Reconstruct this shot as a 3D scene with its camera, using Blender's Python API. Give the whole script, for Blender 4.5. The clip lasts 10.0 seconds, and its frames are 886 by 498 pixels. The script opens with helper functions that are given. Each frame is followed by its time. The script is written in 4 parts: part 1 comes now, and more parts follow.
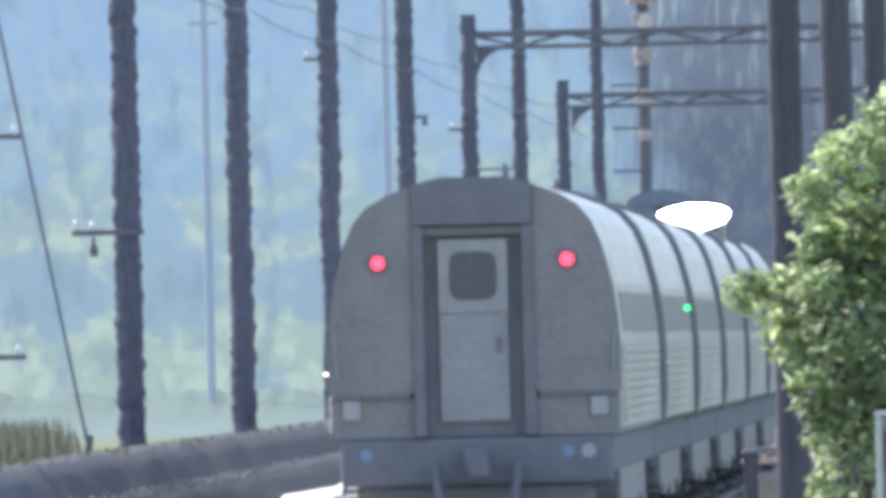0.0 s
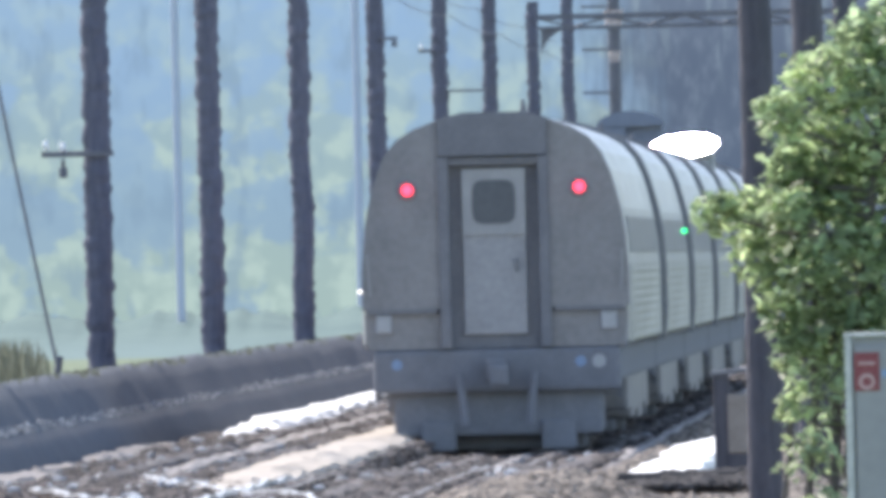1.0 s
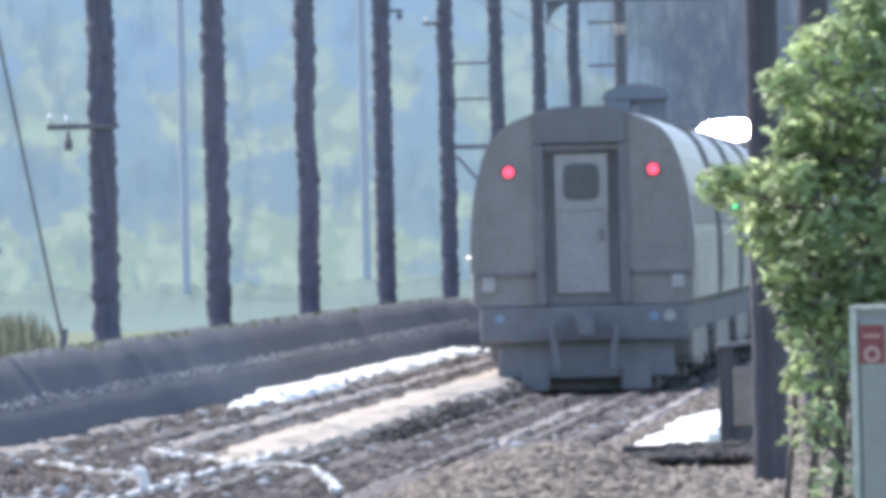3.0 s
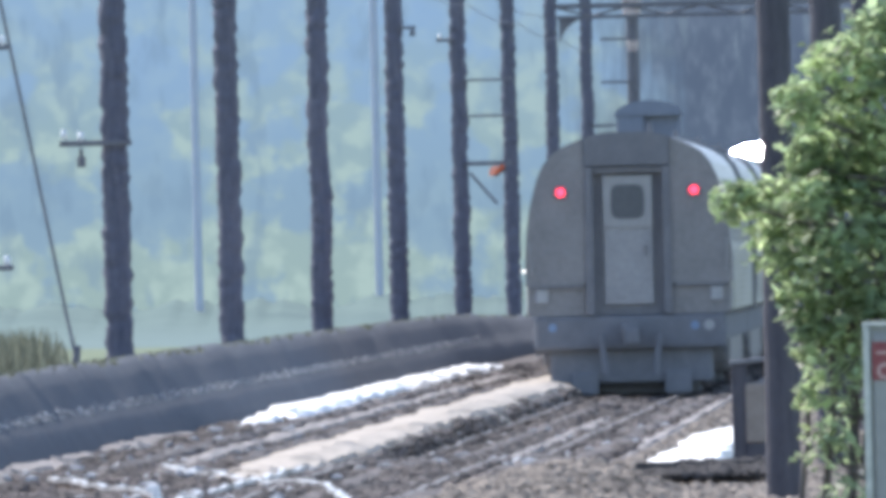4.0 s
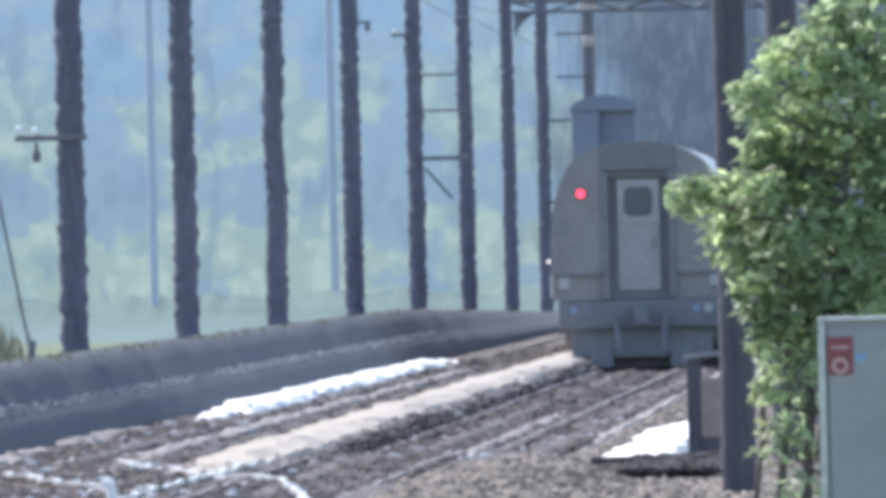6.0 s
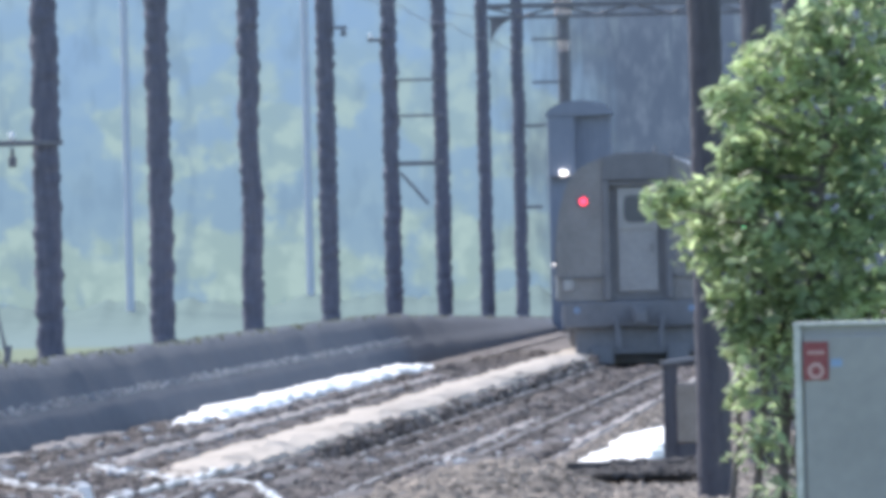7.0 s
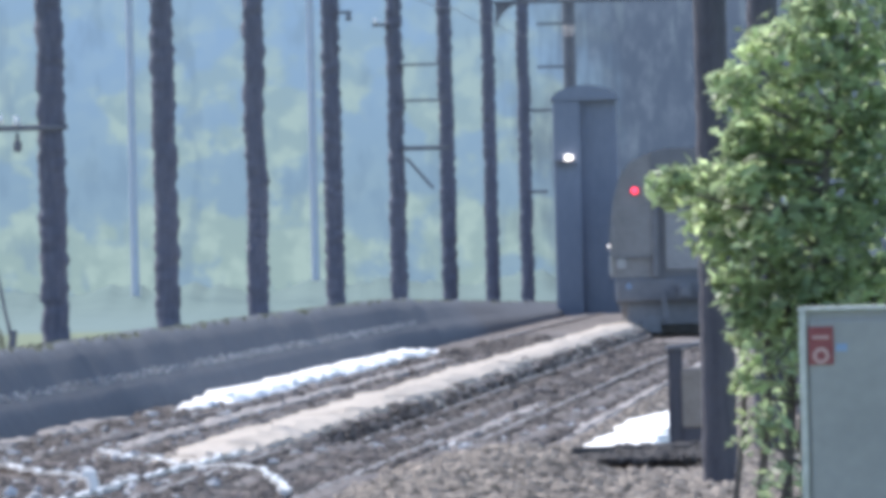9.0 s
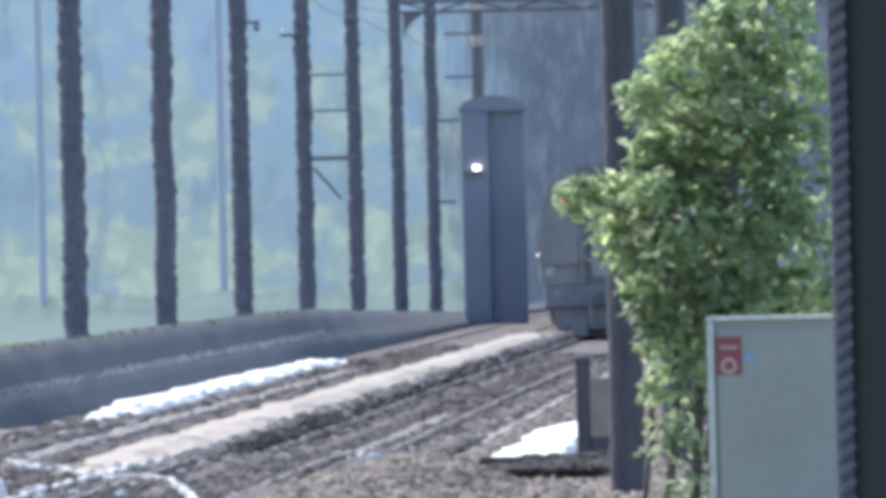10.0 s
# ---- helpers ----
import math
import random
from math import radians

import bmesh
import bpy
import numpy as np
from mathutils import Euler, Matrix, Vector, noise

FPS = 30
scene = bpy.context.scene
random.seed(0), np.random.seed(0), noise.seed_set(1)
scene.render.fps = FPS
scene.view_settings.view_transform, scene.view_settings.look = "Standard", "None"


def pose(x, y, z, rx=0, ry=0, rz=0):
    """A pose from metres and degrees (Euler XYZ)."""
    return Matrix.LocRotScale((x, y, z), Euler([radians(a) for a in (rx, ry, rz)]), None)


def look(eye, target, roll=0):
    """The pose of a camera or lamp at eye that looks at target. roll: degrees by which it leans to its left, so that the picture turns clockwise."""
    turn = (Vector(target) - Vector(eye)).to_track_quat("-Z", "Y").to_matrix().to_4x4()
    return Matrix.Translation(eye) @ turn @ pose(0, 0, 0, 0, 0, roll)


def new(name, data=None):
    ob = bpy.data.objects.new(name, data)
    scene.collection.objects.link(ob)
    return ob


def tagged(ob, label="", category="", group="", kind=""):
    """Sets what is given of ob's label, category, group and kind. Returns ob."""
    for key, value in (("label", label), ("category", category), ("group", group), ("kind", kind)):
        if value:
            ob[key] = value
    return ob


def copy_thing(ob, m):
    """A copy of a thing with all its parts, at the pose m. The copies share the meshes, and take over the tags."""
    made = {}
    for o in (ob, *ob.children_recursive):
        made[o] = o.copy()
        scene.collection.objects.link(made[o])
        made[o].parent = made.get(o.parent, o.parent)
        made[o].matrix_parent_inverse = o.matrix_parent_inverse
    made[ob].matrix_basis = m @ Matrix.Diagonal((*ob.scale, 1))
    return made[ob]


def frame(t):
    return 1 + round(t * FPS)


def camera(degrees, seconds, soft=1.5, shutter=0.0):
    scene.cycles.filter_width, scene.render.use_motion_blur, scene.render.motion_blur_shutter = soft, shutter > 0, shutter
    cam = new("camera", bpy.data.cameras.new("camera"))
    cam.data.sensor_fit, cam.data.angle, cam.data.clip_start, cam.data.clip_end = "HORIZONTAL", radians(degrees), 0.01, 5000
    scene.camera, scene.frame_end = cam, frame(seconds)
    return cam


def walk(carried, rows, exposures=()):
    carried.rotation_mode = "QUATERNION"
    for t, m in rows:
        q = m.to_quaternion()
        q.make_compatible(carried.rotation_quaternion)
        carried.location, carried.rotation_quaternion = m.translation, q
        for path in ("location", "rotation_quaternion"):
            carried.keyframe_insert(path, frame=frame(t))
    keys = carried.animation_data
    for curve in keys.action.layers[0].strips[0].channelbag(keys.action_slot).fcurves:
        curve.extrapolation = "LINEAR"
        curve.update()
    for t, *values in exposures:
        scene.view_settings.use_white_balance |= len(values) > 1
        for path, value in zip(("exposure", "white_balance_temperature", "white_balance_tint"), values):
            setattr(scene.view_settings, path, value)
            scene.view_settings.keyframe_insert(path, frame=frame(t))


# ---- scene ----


# ---------------------------------------------------------------- camera
EYE = (0.0, 0.0, 2.1)
cam = camera(2.2112, 10.0, soft=5.4)
AIM = [(0, -2.355, 6.095), (0.1, -2.68, 6.30), (0.2, -2.85, 6.40), (0.3, -2.55, 6.174), (0.4, -2.16, 6.017), (0.5, -0.164, 5.059), (0.7, 1.255, 3.622),
       (0.8, -0.2, 3.05), (1, -1.107, 2.643), (1.2, -0.735, 1.699), (1.5, -0.803, 0.937), (2, -0.003, 0.377),
       (2.5, -1.467, 0.953), (2.7, -1.487, 1.15), (3.8, -0.798, 2.193), (3.9, -1.338, 2.23), (4, -1.906, 2.194),
       (4.2, -1.952, 2.319), (4.3, -0.943, 2.295), (4.4, 0.304, 1.99), (4.5, 0.329, 1.92), (4.7, -0.489, 1.718),
       (5, 0.513, 1.399), (5.2, 1.322, 1.256), (5.5, 0.198, 1.603), (5.7, 0.029, 1.73), (6.8, 0.512, 2.384),
       (7, 1.097, 2.124), (7.5, 1.65, 1.569), (7.7, 0.985, 1.56), (8, 0.0, 1.558), (8.2, -0.392, 1.642),
       (8.3, 0.075, 1.606), (8.5, 0.42, 1.526), (8.8, -0.2, 1.44), (9, 0.86, 1.464), (9.3, 1.47, 1.253),
       (9.5, 2.545, 1.31), (9.7, 3.688, 1.348), (9.8, 4.2, 1.45), (10, 4.881, 1.813)]
walk(cam, [(t, look(EYE, (x, 1000.0, z), -1.35)) for t, x, z in AIM],
     [(0, 1.22, 6550, 13), (0.3, 1.16, 6550, 13), (0.5, 1.02, 6550, 13), (1, 1.16, 6550, 13), (2.5, 1.2, 6500, 13), (4, 1.03, 6300, 12.5), (5.5, 1.06, 6280, 12.5), (7.5, 1.03, 6260, 12.5), (9, 0.99, 6250, 12.5), (10, 1.0, 6250, 12.5)])

# ---------------------------------------------------------------- light
SUN_EL, SUN_AZ = radians(45), radians(-38)      # azimuth clockwise from +y
SUN = Vector((math.sin(SUN_AZ) * math.cos(SUN_EL), math.cos(SUN_AZ) * math.cos(SUN_EL), math.sin(SUN_EL)))
world = bpy.data.worlds.new("world")
scene.world = world
world.use_nodes = True
wn = world.node_tree.nodes
sky = wn.new("ShaderNodeTexSky")
sky.sky_type, sky.sun_disc = "NISHITA", False
sky.sun_elevation, sky.sun_rotation = SUN_EL, SUN_AZ
wn["Background"].inputs["Strength"].default_value = 0.15
world.node_tree.links.new(sky.outputs[0], wn["Background"].inputs["Color"])
sun = new("sun", bpy.data.lights.new("sun", "SUN"))
sun.data.energy, sun.data.angle, sun.data.color = 2.9, radians(0.6), (1.0, 0.95, 0.87)
sun.matrix_world = look(SUN * 100, (0, 0, 0))


# ---------------------------------------------------------------- materials
def material(name, low, high, scale=6.0, rough=0.8, metal=0.0, bump=0.0, bump_scale=40.0, stretch=(1, 1, 1), vary=0.0,
             translucent=0.0, glow=None):
    """Two colours mixed by a coarse and a fine noise, with bump; vary: lightness change from piece to piece."""
    m = bpy.data.materials.new(name)
    m.use_nodes = True
    n, l = m.node_tree.nodes, m.node_tree.links
    bsdf = n["Principled BSDF"]
    co = n.new("ShaderNodeTexCoord")
    mp = n.new("ShaderNodeMapping")
    mp.inputs["Scale"].default_value = stretch
    l.new(co.outputs["Object"], mp.inputs["Vector"])
    a, b = n.new("ShaderNodeTexNoise"), n.new("ShaderNodeTexNoise")
    a.inputs["Scale"].default_value, b.inputs["Scale"].default_value = scale, scale * 7
    a.inputs["Detail"].default_value, b.inputs["Detail"].default_value = 4, 3
    mix = n.new("ShaderNodeMath")
    mix.operation = "MULTIPLY_ADD"
    mix.inputs[1].default_value = 0.45
    half = n.new("ShaderNodeMath")
    half.operation = "MULTIPLY"
    half.inputs[1].default_value = 0.55
    for t in (a, b):
        l.new(mp.outputs[0], t.inputs["Vector"])
    l.new(a.outputs[0], half.inputs[0])
    l.new(b.outputs[0], mix.inputs[0])
    l.new(half.outputs[0], mix.inputs[2])
    ramp = n.new("ShaderNodeValToRGB")
    ramp.color_ramp.elements[0].position, ramp.color_ramp.elements[1].position = 0.36, 0.64
    ramp.color_ramp.elements[0].color, ramp.color_ramp.elements[1].color = (*low, 1), (*high, 1)
    l.new(mix.outputs[0], ramp.inputs[0])
    colour = ramp.outputs[0]
    if vary:
        geo, ob = n.new("ShaderNodeNewGeometry"), n.new("ShaderNodeObjectInfo")
        add = n.new("ShaderNodeMath")
        l.new(geo.outputs["Random Per Island"], add.inputs[0])
        l.new(ob.outputs["Random"], add.inputs[1])
        frac = n.new("ShaderNodeMath")
        frac.operation = "FRACT"
        l.new(add.outputs[0], frac.inputs[0])
        span = n.new("ShaderNodeMapRange")
        span.inputs["To Min"].default_value, span.inputs["To Max"].default_value = 1 - vary, 1 + vary
        l.new(frac.outputs[0], span.inputs["Value"])
        hsv = n.new("ShaderNodeHueSaturation")
        l.new(span.outputs[0], hsv.inputs["Value"])
        l.new(colour, hsv.inputs["Color"])
        colour = hsv.outputs[0]
    l.new(colour, bsdf.inputs["Base Color"])
    bsdf.inputs["Roughness"].default_value, bsdf.inputs["Metallic"].default_value = rough, metal
    if bump:
        bt, bp = n.new("ShaderNodeTexNoise"), n.new("ShaderNodeBump")
        bt.inputs["Scale"].default_value, bt.inputs["Detail"].default_value = bump_scale, 5
        bp.inputs["Strength"].default_value, bp.inputs["Distance"].default_value = bump, 0.02
        l.new(mp.outputs[0], bt.inputs["Vector"])
        l.new(bt.outputs[0], bp.inputs["Height"])
        l.new(bp.outputs[0], bsdf.inputs["Normal"])
    if glow:
        bsdf.inputs["Emission Color"].default_value = (*glow[0], 1)
        bsdf.inputs["Emission Strength"].default_value = glow[1]
    if translucent:
        tr, mx = n.new("ShaderNodeBsdfTranslucent"), n.new("ShaderNodeMixShader")
        mx.inputs[0].default_value = translucent
        l.new(colour, tr.inputs["Color"])
        l.new(bsdf.outputs[0], mx.inputs[1])
        l.new(tr.outputs[0], mx.inputs[2])
        l.new(mx.outputs[0], n["Material Output"].inputs["Surface"])
    return m


M = {
    # Teal tint mixes haze into the far rise's grass colour.
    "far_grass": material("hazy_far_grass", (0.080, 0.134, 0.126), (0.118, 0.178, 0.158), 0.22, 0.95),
    "grass": material("dry_grass", (0.085, 0.125, 0.062), (0.17, 0.20, 0.115), 0.3, 0.95, bump=0.5),
    "soil": material("dark_soil", (0.045, 0.055, 0.075), (0.076, 0.089, 0.112), 1.6, 0.95, bump=1.0, bump_scale=9),
    "ballast": material("ballast", (0.034, 0.028, 0.027), (0.18, 0.152, 0.138), 1.5, 0.95, bump=1.0, bump_scale=18, stretch=(1, 0.14, 1)),
    "stone": material("ballast_stone", (0.108, 0.088, 0.07), (0.31, 0.258, 0.21), 5, 0.9, vary=0.55),
    "stone_dark": material("dark_ballast_stone", (0.042, 0.034, 0.032), (0.148, 0.123, 0.111), 5, 0.9, vary=0.65),
    "sand": material("pale_sand", (0.335, 0.288, 0.24), (0.50, 0.44, 0.372), 1.2, 0.95, bump=0.5, bump_scale=25),
    "ridge": material("dark_brown_ballast", (0.045, 0.038, 0.038), (0.16, 0.138, 0.128), 2.2, 0.95, bump=1.0, bump_scale=14, stretch=(1, 0.25, 1)),
    "grit": material("pale_grit", (0.24, 0.25, 0.265), (0.44, 0.445, 0.45), 0.5, 0.9, vary=0.3),
    "clod": material("dark_clod", (0.03, 0.027, 0.027), (0.075, 0.066, 0.062), 6, 0.95, vary=0.4),
    "side_glass": material("grey_side_glass", (0.15, 0.158, 0.172), (0.21, 0.218, 0.232), 0.8, 0.3),
    "seam": material("grimy_car_joint", (0.19, 0.19, 0.20), (0.26, 0.255, 0.26), 4, 0.85),
    "white": material("bright_white", (0.86, 0.85, 0.82), (0.94, 0.93, 0.90), 3, 0.8, bump=0.3, bump_scale=25),
    "rail_top": material("bright_rail", (0.05, 0.044, 0.042), (0.20, 0.184, 0.174), 0.5, 0.65, 0.25),
    # White patches in this colour stand in for broken glints on the rails.
    "bright": material("rail_glint_patches", (0.06, 0.056, 0.056), (0.90, 0.90, 0.90), 2.6, 0.4, 0.1, stretch=(1, 0.35, 1)),
    "pale_stone": material("pale_ballast", (0.15, 0.135, 0.128), (0.37, 0.335, 0.31), 1.2, 0.95, bump=0.8, bump_scale=20, stretch=(1, 0.3, 1)),
    "rail": material("rusty_rail", (0.05, 0.035, 0.03), (0.11, 0.075, 0.06), 9, 0.8, 0.2),
    "tie": material("creosoted_timber", (0.06, 0.055, 0.055), (0.11, 0.10, 0.095), 4, 0.9, bump=0.5, stretch=(1, 6, 6)),
    "pole": material("weathered_pole", (0.105, 0.11, 0.15), (0.195, 0.19, 0.235), 3, 0.9, bump=0.8, stretch=(6, 6, 0.6)),
    "pole_dark": material("tarred_pole", (0.075, 0.073, 0.09), (0.135, 0.128, 0.145), 3, 0.85, bump=0.8, stretch=(6, 6, 0.6)),
    "iron": material("dark_iron", (0.14, 0.14, 0.165), (0.22, 0.215, 0.23), 8, 0.7, 0.4),
    # Pale blue-grey puts haze into the distant poles' base colour.
    "faded": material("haze_paled_metal", (0.47, 0.49, 0.55), (0.53, 0.55, 0.61), 2, 0.8),
    "glassy": material("white_insulator", (0.75, 0.75, 0.74), (0.88, 0.88, 0.87), 9, 0.25),
    "steel": material("stainless_side", (0.235, 0.245, 0.26), (0.44, 0.45, 0.465), 1.6, 0.42, 0.7, bump=0.25, bump_scale=3, stretch=(1, .3, 1)),
    "end": material("dull_grey_end", (0.21, 0.202, 0.203), (0.285, 0.273, 0.272), 1.8, 0.6, 0.25, bump=0.15, bump_scale=6),
    "end_dark": material("dark_end_grey", (0.165, 0.165, 0.18), (0.218, 0.216, 0.228), 3, 0.75, 0.1),
    # Grime on underframe and skirt is lightened, haze being mixed into its colour.
    "under": material("grimy_underframe", (0.165, 0.169, 0.186), (0.215, 0.218, 0.236), 4, 0.85, 0.1),
    "pit": material("hazed_grime", (0.175, 0.18, 0.198), (0.23, 0.234, 0.252), 4, 0.9),
    "door": material("light_grey_door", (0.26, 0.258, 0.268), (0.36, 0.355, 0.36), 2, 0.55, 0.2),
    "frame": material("pale_frame", (0.29, 0.288, 0.292), (0.36, 0.357, 0.357), 4, 0.5, 0.2),
    "glass": material("dark_window_glass", (0.07, 0.077, 0.09), (0.10, 0.107, 0.12), 2, 0.35),
    "lens": material("milky_lens", (0.33, 0.335, 0.345), (0.42, 0.42, 0.43), 9, 0.3),
    "blue": material("blue_cap", (0.19, 0.27, 0.41), (0.23, 0.32, 0.46), 9, 0.5),
    "polish": material("polished_steel", (0.85, 0.85, 0.86), (0.93, 0.93, 0.93), 3, 0.13, 1.0),
    "red_lamp": material("red_lamp", (0.5, 0.02, 0.05), (0.6, 0.03, 0.06), 9, 0.4, glow=((1.0, 0.035, 0.075), 2.5)),
    "green_lamp": material("green_lamp", (0.02, 0.4, 0.1), (0.03, 0.5, 0.15), 9, 0.4, glow=((0.02, 1.0, 0.30), 1.4)),
    "white_lamp": material("white_lamp", (0.8, 0.8, 0.8), (0.9, 0.9, 0.9), 9, 0.4, glow=((1.0, 0.93, 0.85), 1.6)),
    "cabinet": material("grey_cabinet_paint", (0.275, 0.273, 0.272), (0.335, 0.33, 0.325), 1.6, 0.55, bump=0.08, bump_scale=4),
    "trim": material("pale_cabinet_trim", (0.42, 0.425, 0.40), (0.62, 0.62, 0.585), 12, 0.6),
    "red": material("red_placard", (0.21, 0.045, 0.052), (0.29, 0.08, 0.085), 9, 0.6),
    "pink": material("faded_white_mark", (0.45, 0.27, 0.26), (0.56, 0.38, 0.36), 14, 0.6),
    "sticker": material("faded_blue_mark", (0.22, 0.32, 0.50), (0.28, 0.38, 0.55), 14, 0.6),
    "brown": material("brown_plate", (0.24, 0.20, 0.17), (0.34, 0.29, 0.25), 5, 0.8, bump=0.3),
    "bark": material("bark", (0.10, 0.09, 0.085), (0.19, 0.17, 0.155), 8, 0.9, bump=0.8, stretch=(5, 5, 1)),
    "leaf": material("green_leaf", (0.235, 0.325, 0.205), (0.53, 0.625, 0.335), 1.6, 0.45, vary=0.5, translucent=0.65),
    "weed": material("pale_weed", (0.10, 0.11, 0.08), (0.20, 0.21, 0.15), 2, 0.8, vary=0.4, translucent=0.4),
    "yellow": material("pale_yellow_wing", (0.75, 0.62, 0.22), (0.85, 0.76, 0.42), 60, 0.7, translucent=0.4),
    "orange": material("orange_wing", (0.48, 0.14, 0.085), (0.58, 0.21, 0.13), 60, 0.7, translucent=0.4),
    "black": material("black_body", (0.018, 0.018, 0.021), (0.035, 0.035, 0.04), 60, 0.7),
    # Blue-grey lift is distance haze mixed into the tower's colour.
    "masonry": material("dark_cladding", (0.195, 0.218, 0.272), (0.235, 0.26, 0.318), 0.8, 0.9, stretch=(1.5, 1.5, 0.6)),
    # Patchy pale colour stands in for sunlight on the mast.
    "sunlit": material("mast_sun_spots", (0.20, 0.13, 0.12), (0.85, 0.74, 0.70), 1.1, 0.8),
}


# ---------------------------------------------------------------- mesh helpers
def bm_box(bm, size, at=(0, 0, 0), rot=(0, 0, 0), bevel=0.0):
    m = pose(*at, *rot) @ Matrix.Diagonal((*size, 1))
    r = bmesh.ops.create_cube(bm, size=1, matrix=m)
    if bevel:
        vs = set(r["verts"])
        es = [e for e in bm.edges if e.verts[0] in vs and e.verts[1] in vs]
        bmesh.ops.bevel(bm, geom=es, offset=bevel, segments=2, affect="EDGES", profile=0.6)
    return bm


def bm_cyl(bm, r1, r2, depth, at=(0, 0, 0), rot=(0, 0, 0), seg=16):
    bmesh.ops.create_cone(bm, cap_ends=True, segments=seg, radius1=r1, radius2=r2, depth=depth, matrix=pose(*at, *rot))
    return bm


def bm_between(bm, a, b, r1, r2=None, seg=8):
    a, b = Vector(a), Vector(b)
    m = Matrix.Translation((a + b) / 2) @ (b - a).to_track_quat("Z", "Y").to_matrix().to_4x4()
    bmesh.ops.create_cone(bm, cap_ends=True, segments=seg, radius1=r1, radius2=r1 if r2 is None else r2, depth=(b - a).length, matrix=m)
    return bm


def mesh_of(name, bm, mat, smooth=False):
    me = bpy.data.meshes.new(name)
    bmesh.ops.recalc_face_normals(bm, faces=bm.faces[:])
    if smooth:
        for f in bm.faces:
            f.smooth = True
    bm.to_mesh(me)
    bm.free()
    me.materials.append(mat)
    return me


def part(name, bm, mat, parent, label="", smooth=False):
    ob = new(name, mesh_of(name, bm, mat, smooth))
    ob.parent = parent
    return tagged(ob, label)


def box_part(name, size, at, mat, parent, label="", bevel=0.0, rot=(0, 0, 0)):
    return part(name, bm_box(bmesh.new(), size, at, rot, bevel), mat, parent, label)


def clip(poly, a, b, c):
    """The part of a polygon in x, z where a*x + b*z >= c."""
    out = []
    for i, p in enumerate(poly):
        q = poly[(i + 1) % len(poly)]
        dp, dq = a * p[0] + b * p[1] - c, a * q[0] + b * q[1] - c
        if dp >= 0:
            out.append(p)
        if dp * dq < 0:
            k = dp / (dp - dq)
            out.append((p[0] + (q[0] - p[0]) * k, p[1] + (q[1] - p[1]) * k))
    return out


def bm_plate(poly, y0, y1, bevel=0.0):
    """A polygon in x, z with thickness from y0 to y1."""
    bm = bmesh.new()
    lo = [bm.verts.new((x, y0, z)) for x, z in poly]
    hi = [bm.verts.new((x, y1, z)) for x, z in poly]
    bm.faces.new(lo)
    bm.faces.new(hi[::-1])
    for i in range(len(poly)):
        j = (i + 1) % len(poly)
        bm.faces.new((lo[j], lo[i], hi[i], hi[j]))
    if bevel:
        es = [e for e in bm.edges if e.verts[0].co.y == y0 and e.verts[1].co.y == y0]
        bmesh.ops.bevel(bm, geom=es, offset=bevel, segments=2, affect="EDGES")
    return bm


def track_x(y):
    """The middle of the train's track."""
    return -0.27 + 0.02356 * (y - 250.0) + 0.00012 * max(0.0, y - 650.0) ** 2


def heading(y):
    return -math.degrees(math.atan(0.02356 + 0.00024 * max(0.0, y - 650.0)))


def dip(y, offset=0.0):
    """How far the train's track lies below the ground beside it."""
    f = max(0.0, min(1.0, (y - 226.0) / 34.0))
    across = max(0.0, min(1.0, (offset + 0.85) / 0.07)) * max(0.0, min(1.0, (1.95 - offset) / 0.5))
    return 0.2 * f * f * (3 - 2 * f) * across


def ribbon(name, section, y0, y1, step, mat, jitter=0.0, kind="structure", seed=0, taper=0.0, smooth=False):
    """A strip of ground along the track; section: pairs of offset and height, or a function of y."""
    random.seed(seed)
    bm = bmesh.new()
    rows = []
    count = max(2, int((y1 - y0) / step) + 1)
    for i in range(count):
        y = y0 + (y1 - y0) * i / (count - 1)
        pts = section(y) if callable(section) else section
        if taper:
            k = min(1.0, (y - y0) / taper, (y1 - y) / taper)
            k *= 0.82 + 0.3 * noise.noise((seed, y * 0.09, 0)) + 0.22 * noise.noise((seed, y * 0.4, 7))
            mid, low = sum(o for o, z in pts) / len(pts), min(z for o, z in pts)
            pts = [(mid + (o - mid) * (0.25 + 0.75 * k), low + (z - low) * min(1.0, 0.45 + 0.6 * k) - 0.1 * max(0.0, 0.15 - k)) for o, z in pts]
        rows.append([bm.verts.new((track_x(y) + o + random.uniform(-jitter, jitter), y, z - dip(y, o) + random.uniform(-jitter, jitter) * 0.35)) for o, z in pts])
    for a, b in zip(rows, rows[1:]):
        for i in range(len(a) - 1):
            bm.faces.new((a[i], a[i + 1], b[i + 1], b[i]))
    ob = new(name, mesh_of(name, bm, mat, smooth))
    return tagged(ob, kind=kind)


# ---------------------------------------------------------------- ground and distance
bm = bmesh.new()
bmesh.ops.create_grid(bm, x_segments=24, y_segments=24, size=4000, matrix=Matrix.Translation((0, 0, -0.32)))
ground = tagged(new("ground", mesh_of("ground", bm, M["grass"])), "dry grassy ground reaching to the hazy distance", "ground", kind="structure")


